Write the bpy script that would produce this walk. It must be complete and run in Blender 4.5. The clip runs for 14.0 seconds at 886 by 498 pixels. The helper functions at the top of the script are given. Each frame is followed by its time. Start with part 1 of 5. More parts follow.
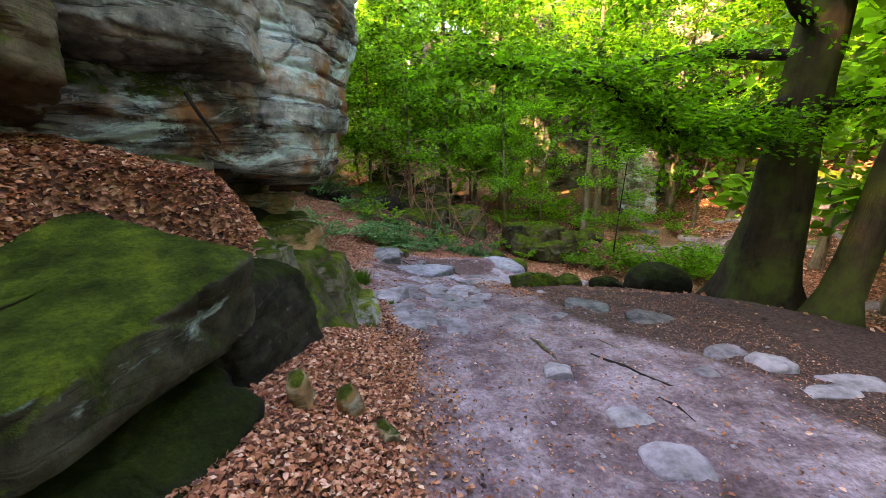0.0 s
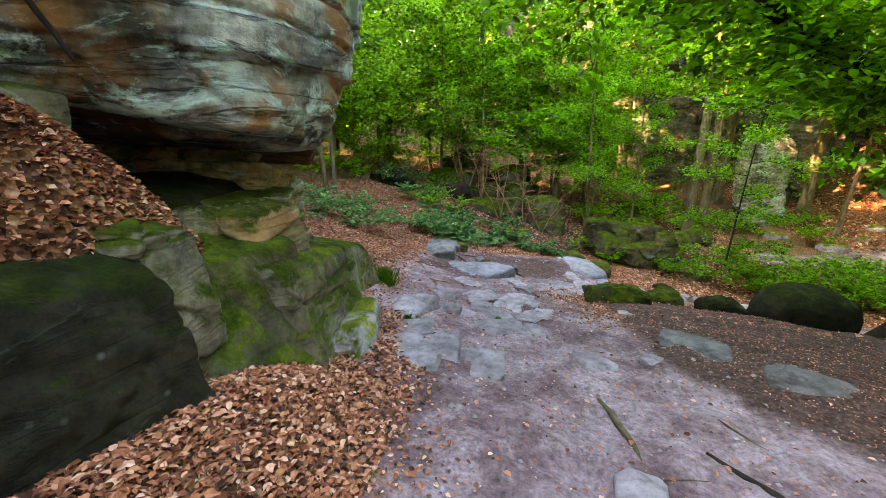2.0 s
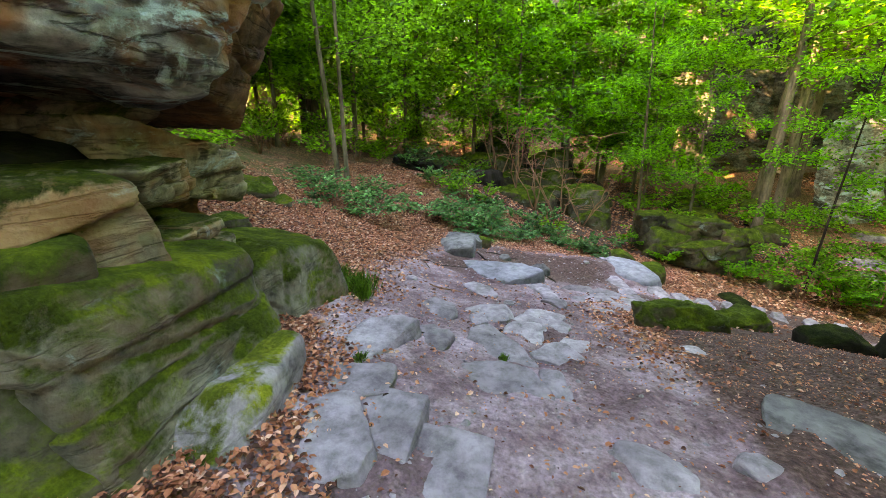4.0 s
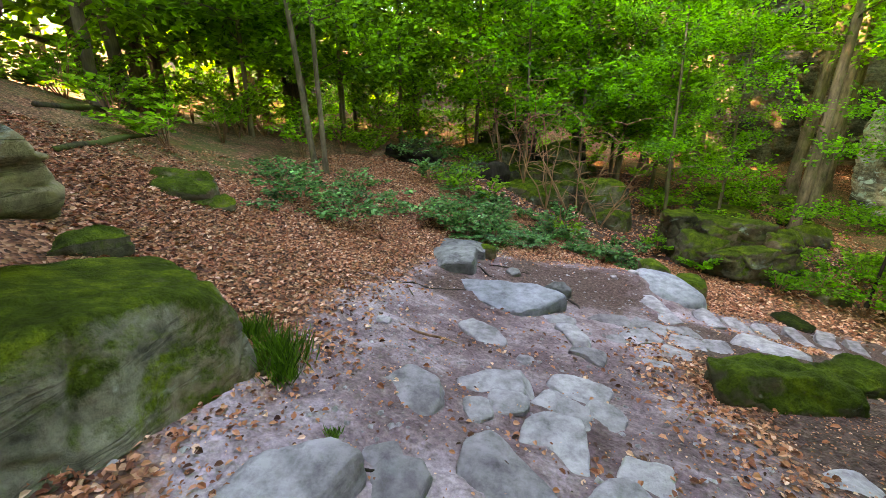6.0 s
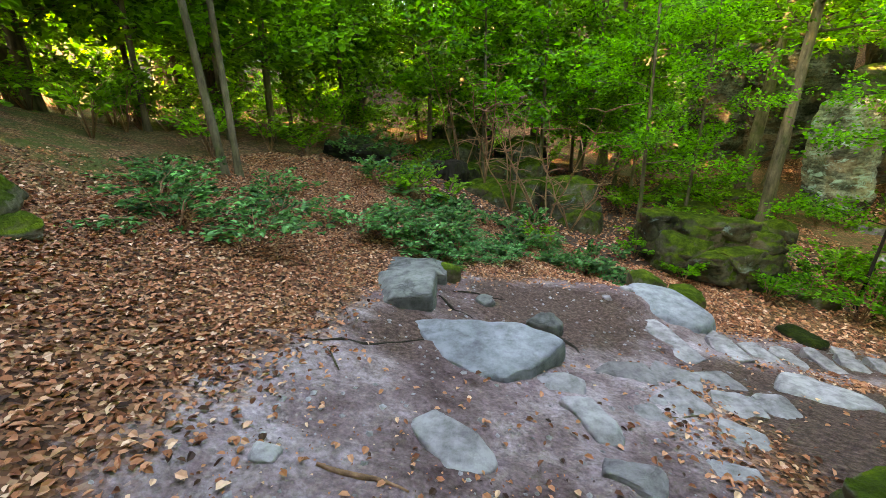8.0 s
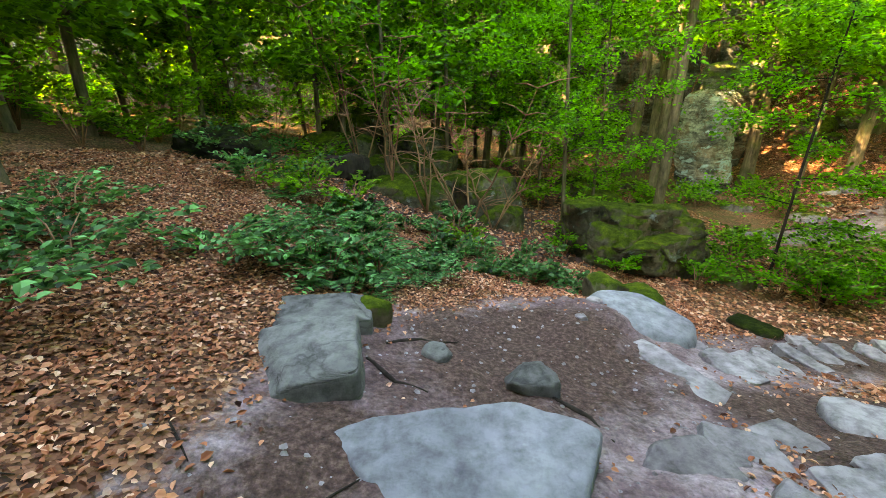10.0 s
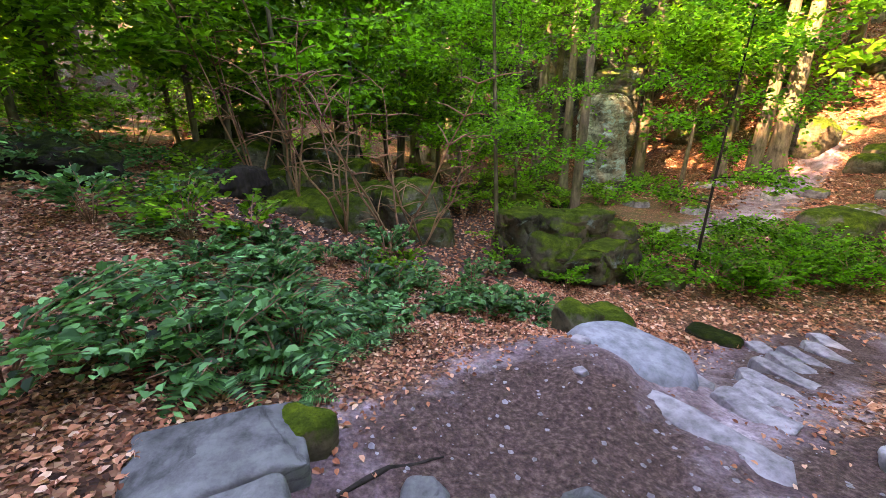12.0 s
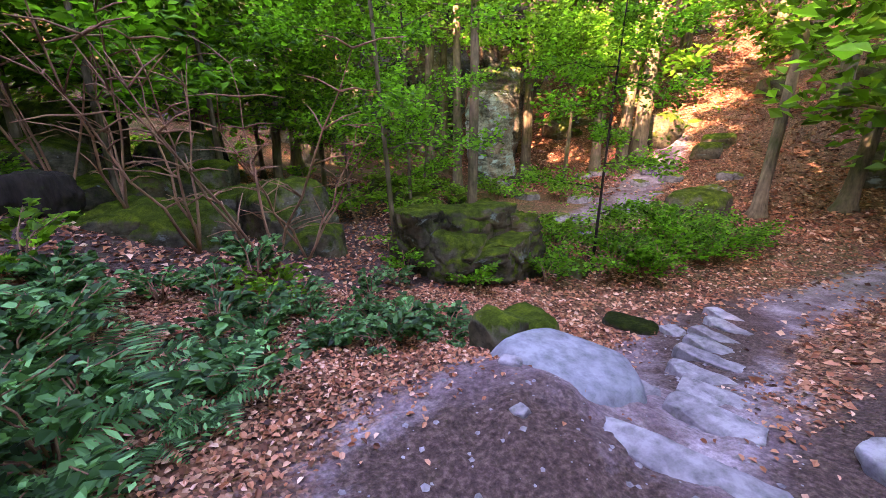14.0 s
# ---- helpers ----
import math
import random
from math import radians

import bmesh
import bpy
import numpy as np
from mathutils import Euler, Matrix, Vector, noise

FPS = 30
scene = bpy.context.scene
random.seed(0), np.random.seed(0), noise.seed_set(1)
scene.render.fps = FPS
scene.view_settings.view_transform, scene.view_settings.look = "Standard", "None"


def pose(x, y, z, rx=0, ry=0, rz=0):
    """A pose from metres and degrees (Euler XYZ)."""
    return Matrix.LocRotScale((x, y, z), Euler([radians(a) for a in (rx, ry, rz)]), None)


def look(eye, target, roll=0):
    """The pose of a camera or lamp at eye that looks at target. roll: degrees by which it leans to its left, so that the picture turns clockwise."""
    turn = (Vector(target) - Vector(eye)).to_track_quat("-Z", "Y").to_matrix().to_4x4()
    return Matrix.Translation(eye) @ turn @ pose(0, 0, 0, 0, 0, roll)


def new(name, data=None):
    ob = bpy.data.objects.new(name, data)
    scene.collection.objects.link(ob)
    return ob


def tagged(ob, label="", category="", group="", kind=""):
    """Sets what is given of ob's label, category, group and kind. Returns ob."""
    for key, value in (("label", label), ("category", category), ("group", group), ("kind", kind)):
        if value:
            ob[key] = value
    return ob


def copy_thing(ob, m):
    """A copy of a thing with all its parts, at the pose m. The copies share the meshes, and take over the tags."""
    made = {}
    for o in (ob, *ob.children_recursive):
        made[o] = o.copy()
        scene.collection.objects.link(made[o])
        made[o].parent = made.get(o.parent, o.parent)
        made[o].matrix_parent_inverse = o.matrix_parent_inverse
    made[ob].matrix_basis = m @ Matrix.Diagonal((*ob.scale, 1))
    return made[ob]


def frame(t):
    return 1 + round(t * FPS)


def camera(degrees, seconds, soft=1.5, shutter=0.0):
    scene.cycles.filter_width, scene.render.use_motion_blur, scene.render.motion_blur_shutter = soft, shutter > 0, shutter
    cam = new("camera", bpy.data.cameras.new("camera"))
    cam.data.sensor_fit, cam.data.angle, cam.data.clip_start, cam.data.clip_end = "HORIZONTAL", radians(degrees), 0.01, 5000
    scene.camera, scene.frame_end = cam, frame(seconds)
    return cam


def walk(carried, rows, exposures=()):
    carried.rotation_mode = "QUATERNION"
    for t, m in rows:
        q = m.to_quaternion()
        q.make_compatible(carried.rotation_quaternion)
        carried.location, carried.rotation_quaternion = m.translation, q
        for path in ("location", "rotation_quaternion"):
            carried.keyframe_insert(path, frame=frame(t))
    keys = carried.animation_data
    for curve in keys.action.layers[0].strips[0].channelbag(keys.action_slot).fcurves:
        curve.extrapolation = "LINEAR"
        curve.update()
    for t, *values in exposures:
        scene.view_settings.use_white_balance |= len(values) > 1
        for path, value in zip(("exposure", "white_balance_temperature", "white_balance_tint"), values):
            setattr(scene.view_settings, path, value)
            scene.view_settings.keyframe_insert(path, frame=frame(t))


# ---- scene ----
cam = camera(96.1, 14.0, 0.8)
METRES, EYE, TILT, LEAN, TURN = 9.5, 1.45, -15.5, 0.0, 0.0
ROWS = [
    (0.0, 0.0, 0.0, 0.0, 0.0, 0.0, 0.0),
    (0.5, 0.0201, 0.0375, 0.0011, 2.76, -0.26, -0.72),
    (1.0, 0.0382, 0.0742, 0.0054, 5.75, -0.66, -1.63),
    (1.5, 0.0397, 0.1077, 0.0067, 8.49, -1.12, -2.48),
    (2.0, 0.0378, 0.144, 0.008, 11.49, -1.63, -3.3),
    (4.5, 0.0524, 0.32, 0.0226, 17.46, -4.03, -4.64),
    (5.0, 0.0452, 0.3569, 0.0264, 17.4, -4.38, -4.67),
    (5.5, 0.0337, 0.3923, 0.0306, 17.95, -4.67, -4.77),
    (6.0, 0.0191, 0.4317, 0.0403, 17.77, -4.71, -4.76),
    (6.5, 0.0125, 0.4683, 0.045, 17.09, -4.69, -4.51),
    (7.0, 0.0056, 0.5045, 0.0496, 15.53, -4.5, -4.08),
    (9.5, -0.0565, 0.7021, 0.0601, 1.49, -3.92, -0.35),
    (10.0, -0.0658, 0.7399, 0.0639, -3.19, -3.93, 0.93),
    (10.5, -0.073, 0.773, 0.0687, -6.94, -3.98, 1.99),
    (11.0, -0.079, 0.8075, 0.0778, -10.49, -4.02, 2.88),
    (11.5, -0.088, 0.8346, 0.086, -13.51, -4.01, 3.61),
    (12.0, -0.0886, 0.8626, 0.0923, -16.64, -4.04, 4.56),
    (12.5, -0.0817, 0.8859, 0.0929, -20.18, -4.07, 5.61),
    (13.0, -0.0748, 0.9057, 0.0897, -24.65, -4.37, 6.78),
    (13.5, -0.0648, 0.9261, 0.0879, -28.14, -4.71, 7.86),
    (14.0, -0.0454, 0.9514, 0.0867, -31.27, -5.21, 8.68),
]
walk(cam, [(t, pose(0, 0, EYE, TILT, LEAN, TURN) @ pose(METRES * x, METRES * y, METRES * z, 90 + pitch, roll, yaw)) for t, x, y, z, yaw, pitch, roll in ROWS],
     [(0.0, 4.48, 8600, 37), (1.5, 4.78, 9300, 28), (4.5, 4.9, 9300, 27), (6.0, 4.9, 9700, 24), (7.5, 4.8, 9700, 17), (9.8, 4.75, 9600, 13), (11.0, 4.7, 8900, 21), (12.5, 4.65, 7400, 49), (14.0, 4.58, 6900, 57)])

# ---- world, sun, exposure ----
SUN_AZ, SUN_EL = 246.0, 32.0          # compass degrees (from +y, clockwise) and height of the sun
world = bpy.data.worlds.new("sky")
scene.world = world
world.use_nodes = True
wn, wl = world.node_tree.nodes, world.node_tree.links
sky = wn.new("ShaderNodeTexSky")
sky.sky_type, sky.sun_disc = "NISHITA", False
sky.sun_elevation, sky.sun_rotation = radians(SUN_EL), radians(SUN_AZ)
sky.altitude, sky.air_density, sky.dust_density, sky.ozone_density = 300, 1.0, 1.2, 1.0
wl.new(sky.outputs["Color"], wn["Background"].inputs["Color"])
wn["Background"].inputs["Strength"].default_value = 0.15
sun_data = bpy.data.lights.new("sun", "SUN")
sun_data.energy, sun_data.angle, sun_data.color = 3.2, radians(0.6), (1.0, 0.72, 0.42)
sun = new("sun", sun_data)
az = radians(SUN_AZ)
sun_from = Vector((math.sin(az) * math.cos(radians(SUN_EL)), math.cos(az) * math.cos(radians(SUN_EL)), math.sin(radians(SUN_EL))))
sun.matrix_world = look(sun_from * 60, (0, 0, 0))

# ---- materials ----


class Mat:
    """A small helper round a node material."""

    def __init__(self, name, rough=0.9, spec=0.25):
        self.m = bpy.data.materials.new(name)
        self.m.use_nodes = True
        self.t = self.m.node_tree
        self.n, self.l = self.t.nodes, self.t.links
        self.b = self.n["Principled BSDF"]
        self.b.inputs["Roughness"].default_value = rough
        self.b.inputs["Specular IOR Level"].default_value = spec
        self.geo = self.n.new("ShaderNodeNewGeometry")
        self.pos = self.geo.outputs["Position"]

    def node(self, kind, **values):
        nd = self.n.new(kind)
        for k, v in values.items():
            nd.inputs[k].default_value = v
        return nd

    def scaled(self, sx, sy, sz, src=None):
        mp = self.n.new("ShaderNodeMapping")
        mp.inputs["Scale"].default_value = (sx, sy, sz)
        self.l.new(src or self.pos, mp.inputs["Vector"])
        return mp.outputs[0]

    def noise(self, scale, detail=5, rough=0.6, vec=None, distort=0.0):
        nd = self.node("ShaderNodeTexNoise", Scale=scale, Detail=detail, Roughness=rough, Distortion=distort)
        self.l.new(vec or self.pos, nd.inputs["Vector"])
        return nd.outputs["Fac"]

    def voronoi(self, scale, vec=None, out="Distance", feature="F1"):
        nd = self.node("ShaderNodeTexVoronoi", Scale=scale)
        nd.feature = feature
        self.l.new(vec or self.pos, nd.inputs["Vector"])
        return nd.outputs[out]

    def ramp(self, fac, *stops):
        nd = self.n.new("ShaderNodeValToRGB")
        e = nd.color_ramp.elements
        while len(e) < len(stops):
            e.new(0.5)
        for el, (p, c) in zip(e, stops):
            el.position = p
            el.color = (c, c, c, 1) if isinstance(c, (int, float)) else (*c, 1)
        self.l.new(fac, nd.inputs["Fac"])
        return nd.outputs["Color"]

    def mix(self, fac, a, b, blend="MIX"):
        nd = self.n.new("ShaderNodeMix")
        nd.data_type, nd.blend_type = "RGBA", blend
        for sock, v in ((nd.inputs[0], fac), (nd.inputs[6], a), (nd.inputs[7], b)):
            if isinstance(v, (int, float)):
                sock.default_value = v if sock.type == "VALUE" else (v, v, v, 1)
            elif isinstance(v, tuple):
                sock.default_value = (*v, 1)
            else:
                self.l.new(v, sock)
        return nd.outputs[2]

    def maths(self, op, a, b=0.0):
        nd = self.n.new("ShaderNodeMath")
        nd.operation = op
        for sock, v in zip(nd.inputs, (a, b)):
            if isinstance(v, (int, float)):
                sock.default_value = v
            else:
                self.l.new(v, sock)
        return nd.outputs[0]

    def up(self):
        sep = self.n.new("ShaderNodeSeparateXYZ")
        self.l.new(self.geo.outputs["Normal"], sep.inputs[0])
        return sep.outputs["Z"]

    def bump(self, height, strength=0.5, distance=0.02, normal=None):
        nd = self.node("ShaderNodeBump", Strength=strength, Distance=distance)
        self.l.new(height, nd.inputs["Height"])
        if normal:
            self.l.new(normal, nd.inputs["Normal"])
        return nd.outputs["Normal"]

    def done(self, color, normal=None, rough=None):
        self.l.new(color, self.b.inputs["Base Color"])
        if normal:
            self.l.new(normal, self.b.inputs["Normal"])
        if rough:
            self.l.new(rough, self.b.inputs["Roughness"])
        return self.m


def rock_material(name, dark, light, moss=0.5, lichen=0.3, rust=0.0, strata=6.0, crack=0.4, contrast=0.9, relief=0.035, moss_col=(0.05, 0.085, 0.012), bedding=0.45):
    """Weathered sandstone: strata, stains, lichen, and moss on the faces that look up."""
    k = Mat(name, 0.93, 0.1)
    big = k.noise(1.1, 4, 0.6)
    fine = k.noise(9.0, 8, 0.68)
    lines = k.noise(strata, 6, 0.62, k.scaled(0.35, 0.35, 2.2), 0.6)
    col = k.ramp(k.mix(bedding, big, lines), (0.3, dark), (0.62, light))
    col = k.mix(contrast, col, k.ramp(fine, (0.3, (0.22, 0.22, 0.22)), (0.6, (1.15, 1.15, 1.15))), "MULTIPLY")
    split = k.ramp(k.noise(2.6, 7, 0.6, k.scaled(0.3, 0.3, 2.3), 0.4), (0.47, 1.0), (0.495, 0.25), (0.52, 1.0))
    col = k.mix(crack, col, split, "MULTIPLY")
    if rust:
        col = k.mix(k.maths("MULTIPLY", k.ramp(k.noise(1.7, 4, 0.6, None, 0.4), (0.48, 0.0), (0.60, 1.0)), rust), col, (0.32, 0.13, 0.035))
    if crack > 0.6:
        col = k.mix(0.85, col, k.ramp(k.noise(0.9, 5, 0.6, k.scaled(0.7, 0.7, 1.3), 0.7), (0.42, 0.22), (0.54, 1.1)), "MULTIPLY")
    if lichen:
        spots = k.ramp(k.noise(2.3, 8, 0.72, k.scaled(0.75, 0.75, 1.5), 0.8), (0.64 - 0.12 * lichen, 0.0), (0.74 - 0.14 * lichen, 1.0))
        col = k.mix(k.maths("MULTIPLY", spots, lichen), col, (0.38, 0.54, 0.50))
        dots = k.ramp(k.voronoi(9.0), (0.05, 1.0), (0.14, 0.0))
        col = k.mix(k.maths("MULTIPLY", dots, k.maths("MULTIPLY", k.ramp(big, (0.5, 0.0), (0.6, 0.7)), lichen)), col, (0.5, 0.56, 0.48))
    rise = k.maths("ADD", k.maths("MULTIPLY", k.up(), 0.42), k.maths("MULTIPLY", k.noise(3.4, 9, 0.72, None, 0.5), 1.25))
    cover = k.ramp(rise, (1.06 - 0.5 * moss, 0.0), (1.26 - 0.5 * moss, 1.0)) if moss else None
    bumps = k.mix(0.35 * crack, k.mix(bedding, fine, lines), split)
    if moss:
        pile = k.noise(55.0, 4, 0.7)
        green = k.ramp(k.noise(4.2, 7, 0.7), (0.32, tuple(c * 0.35 for c in moss_col)), (0.5, moss_col), (0.66, (moss_col[0] * 2.6, moss_col[1] * 2.2, moss_col[2] * 1.6)))
        green = k.mix(0.6, green, k.ramp(pile, (0.3, 0.35), (0.65, 1.25)), "MULTIPLY")
        col = k.mix(cover, col, green)
        bumps = k.mix(cover, bumps, pile)
    nrm = k.bump(bumps, 0.85, relief)
    return k.done(col, nrm)


def bark_material(name, dark, light, moss=0.3, stretch=5.0):
    k = Mat(name, 0.92, 0.15)
    grain = k.noise(7.0, 7, 0.65, k.scaled(2.0, 2.0, 2.0 / stretch))
    blot = k.noise(2.2, 4, 0.6)
    col = k.ramp(k.mix(0.4, grain, blot), (0.32, dark), (0.64, light))
    low = k.ramp(k.noise(1.4, 5, 0.65), (0.62 - 0.3 * moss, 0.0), (0.72 - 0.2 * moss, 1.0))
    col = k.mix(k.maths("MULTIPLY", low, min(1.0, moss * 1.6)), col, (0.055, 0.075, 0.015))
    return k.done(col, k.bump(grain, 0.9, 0.03))


def leaf_material(name, a, b, glow, strength=0.5):
    """Thin living leaves: reflect and let light through; shaded gaps and lit tips are partly coloured in."""
    k = Mat(name, 0.5, 0.22)
    rnd = k.geo.outputs["Random Per Island"]
    # near-black to bright leaves imitate dark gaps and lit leaves in the crown
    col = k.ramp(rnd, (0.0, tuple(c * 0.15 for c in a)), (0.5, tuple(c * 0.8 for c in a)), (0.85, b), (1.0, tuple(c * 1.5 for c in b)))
    # broad noise darkens whole sprays like shaded gaps
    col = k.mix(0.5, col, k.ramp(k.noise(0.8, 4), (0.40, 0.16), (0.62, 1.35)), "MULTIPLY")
    k.l.new(col, k.b.inputs["Base Color"])
    tr = k.n.new("ShaderNodeBsdfTranslucent")
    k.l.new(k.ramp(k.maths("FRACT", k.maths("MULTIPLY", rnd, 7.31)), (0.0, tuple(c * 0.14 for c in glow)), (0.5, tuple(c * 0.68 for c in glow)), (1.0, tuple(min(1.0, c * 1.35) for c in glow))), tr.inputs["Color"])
    mx = k.n.new("ShaderNodeMixShader")
    mx.inputs[0].default_value = strength
    k.l.new(k.b.outputs[0], mx.inputs[1])
    k.l.new(tr.outputs[0], mx.inputs[2])
    k.l.new(mx.outputs[0], k.n["Material Output"].inputs["Surface"])
    return k.m


def litter_material(name):
    """Single dry beech leaves, each its own brown."""
    k = Mat(name, 0.7, 0.3)
    rnd = k.geo.outputs["Random Per Island"]
    col = k.ramp(rnd, (0.0, (0.030, 0.012, 0.008)), (0.25, (0.20, 0.062, 0.027)), (0.55, (0.42, 0.148, 0.068)), (0.84, (0.57, 0.255, 0.14)), (0.98, (0.72, 0.45, 0.31)))
    return k.done(k.mix(0.4, col, k.ramp(k.noise(60.0, 3), (0.3, 0.6), (0.7, 1.2)), "MULTIPLY"))


def ground_material():
    """Trodden earth on the path, dry leaf litter beside it, by the sheet's own 'path' and 'moss' weights."""
    k = Mat("ground", 0.93, 0.2)
    at = k.n.new("ShaderNodeAttribute")
    at.attribute_name = "path"
    path = at.outputs["Fac"]
    fine, mid = k.noise(28.0, 8, 0.7), k.mix(0.45, k.noise(2.6, 7, 0.7), k.noise(0.8, 4, 0.6))
    grit = k.voronoi(46.0)
    earth = k.ramp(mid, (0.36, (0.070, 0.038, 0.038)), (0.47, (0.19, 0.125, 0.130)), (0.61, (0.40, 0.315, 0.335)))
    earth = k.mix(0.8, earth, k.ramp(fine, (0.32, 0.35), (0.66, 1.3)), "MULTIPLY")
    pebble = k.ramp(k.voronoi(20.0), (0.10, 1.0), (0.2, 0.0))
    earth = k.mix(k.maths("MULTIPLY", pebble, k.ramp(k.noise(11.0, 2), (0.54, 0.0), (0.66, 0.4))), earth, (0.42, 0.36, 0.33))
    cell = k.node("ShaderNodeTexVoronoi", Scale=42.0)
    k.l.new(k.scaled(1, 1, 1), cell.inputs["Vector"])
    sep = k.n.new("ShaderNodeSeparateColor")
    k.l.new(cell.outputs["Color"], sep.inputs[0])
    leaves = k.ramp(sep.outputs[0], (0.0, (0.03, 0.014, 0.009)), (0.45, (0.15, 0.06, 0.03)), (0.8, (0.30, 0.13, 0.07)), (1.0, (0.46, 0.25, 0.15)))
    leaves = k.mix(0.65, leaves, k.ramp(k.noise(1.3, 5, 0.6), (0.3, 0.5), (0.65, 1.2)), "MULTIPLY")
    edge = k.maths("ADD", path, k.maths("MULTIPLY", k.maths("SUBTRACT", k.noise(5.0, 6, 0.7), 0.5), 1.1))
    blend = k.ramp(edge, (0.38, 0.0), (0.62, 1.0))
    col = k.mix(blend, leaves, earth)
    at2 = k.n.new("ShaderNodeAttribute")
    at2.attribute_name = "moss"
    green = k.maths("MULTIPLY", at2.outputs["Fac"], k.ramp(k.noise(1.9, 6, 0.7), (0.42, 0.0), (0.56, 1.0)))
    col = k.mix(green, col, (0.05, 0.075, 0.015))
    at3 = k.n.new("ShaderNodeAttribute")
    at3.attribute_name = "humus"
    dark = k.ramp(fine, (0.3, (0.018, 0.010, 0.008)), (0.5, (0.075, 0.042, 0.034)), (0.72, (0.19, 0.12, 0.10)))
    wet = k.ramp(k.maths("ADD", at3.outputs["Fac"], k.maths("MULTIPLY", k.maths("SUBTRACT", k.noise(3.0, 6, 0.7), 0.5), 0.9)), (0.35, 0.0), (0.65, 1.0))
    col = k.mix(wet, col, dark)
    h = k.mix(blend, cell.outputs["Distance"], k.mix(0.5, fine, grit))
    return k.done(col, k.bump(h, 0.8, 0.03))


M_GROUND = ground_material()
M_LITTER = litter_material("dry_leaves")
M_CLIFF = rock_material("cliff_sandstone", (0.03, 0.032, 0.026), (0.28, 0.29, 0.24), 0.32, 0.65, 0.32, 5.0, 0.8)
M_FACE = rock_material("lichened_sandstone", (0.06, 0.066, 0.055), (0.50, 0.53, 0.45), 0.24, 1.0, 0.8, 6.0, 0.95, 0.95, 0.08)
M_BLOCK = rock_material("squared_sandstone", (0.05, 0.05, 0.047), (0.19, 0.19, 0.18), 0.0, 0.0, 0.0, 3.0, 0.5, 0.7, bedding=0.12)
M_MOSSY = rock_material("mossy_sandstone", (0.010, 0.010, 0.007), (0.12, 0.112, 0.07), 0.74, 0.40, 0.1, 3.0, 0.35, relief=0.04, moss_col=(0.045, 0.075, 0.006), bedding=0.12)
M_LEDGE = rock_material("ledge_sandstone", (0.030, 0.026, 0.014), (0.33, 0.29, 0.165), 0.40, 0.5, 0.5, 7.0, 0.6, relief=0.05, moss_col=(0.05, 0.072, 0.008), bedding=0.3)
M_RUSTY = rock_material("rusty_sandstone", (0.04, 0.02, 0.010), (0.30, 0.175, 0.085), 0.12, 0.2, 0.6, 7.0, 0.7, relief=0.05)
M_GREYMOSS = rock_material("grey_mossy_sandstone", (0.03, 0.03, 0.02), (0.22, 0.21, 0.145), 0.74, 0.35, 0.15, 4.0, 0.5, relief=0.05, moss_col=(0.05, 0.08, 0.006), bedding=0.15)
M_SMOOTH = rock_material("smooth_sandstone", (0.12, 0.124, 0.135), (0.28, 0.285, 0.31), 0.12, 0.15, 0.0, 3.0, 0.2, 0.6, bedding=0.12)
M_PAVE = rock_material("path_sandstone", (0.15, 0.13, 0.134), (0.36, 0.33, 0.34), 0.0, 0.10, 0.0, 3.0, 0.25, 0.75, bedding=0.12)
M_PAVEMOSS = rock_material("path_sandstone_mossy", (0.12, 0.108, 0.10), (0.31, 0.285, 0.275), 0.42, 0.2, 0.0, 3.0, moss_col=(0.09, 0.12, 0.012), bedding=0.12)
# mossy stone with deep shade put into its near-black colours
M_SHADEMOSS = rock_material("shade_dark_mossy_stone", (0.004, 0.004, 0.003), (0.03, 0.028, 0.019), 0.58, 0.16, 0.0, 4.0, moss_col=(0.013, 0.022, 0.003), bedding=0.12)
# mossy sandstone darkened in colour for the shade beside the overhang
M_HALFSHADEMOSS = rock_material("half_shaded_mossy_sandstone", (0.006, 0.0065, 0.004), (0.07, 0.07, 0.045), 0.76, 0.5, 0.0, 3.0, 0.35, relief=0.04, moss_col=(0.036, 0.062, 0.006), bedding=0.12)
# light tone lowered so the cliffs look shaded where the sun reaches them
M_FARCLIFF = rock_material("far_cliff_sandstone", (0.03, 0.03, 0.022), (0.19, 0.185, 0.145), 0.66, 0.4, 0.2, 1.2, 0.8)
M_PALECLIFF = rock_material("pale_cliff_sandstone", (0.09, 0.095, 0.07), (0.44, 0.46, 0.36), 0.2, 0.9, 0.3, 1.6, 0.7, 0.8, 0.12)
M_BARK = bark_material("beech_bark", (0.010, 0.008, 0.005), (0.055, 0.043, 0.025), 0.6)
M_BARK2 = bark_material("grey_bark", (0.022, 0.019, 0.012), (0.20, 0.16, 0.095), 0.35)
# dry twigs with the warm light on their tips tinted into the colour
M_TWIG = bark_material("dry_twig", (0.07, 0.035, 0.02), (0.38, 0.20, 0.115), 0.05)
M_ROOT = bark_material("dark_root", (0.008, 0.0065, 0.005), (0.04, 0.032, 0.024), 0.0)
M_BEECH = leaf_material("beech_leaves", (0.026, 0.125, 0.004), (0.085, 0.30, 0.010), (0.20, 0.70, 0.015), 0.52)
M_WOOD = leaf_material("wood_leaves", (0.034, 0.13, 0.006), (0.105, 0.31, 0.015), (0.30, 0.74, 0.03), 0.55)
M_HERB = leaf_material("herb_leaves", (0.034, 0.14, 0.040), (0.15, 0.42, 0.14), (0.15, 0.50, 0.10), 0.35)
M_GRASS = leaf_material("grass_blades", (0.03, 0.10, 0.008), (0.07, 0.18, 0.012), (0.12, 0.30, 0.02), 0.4)

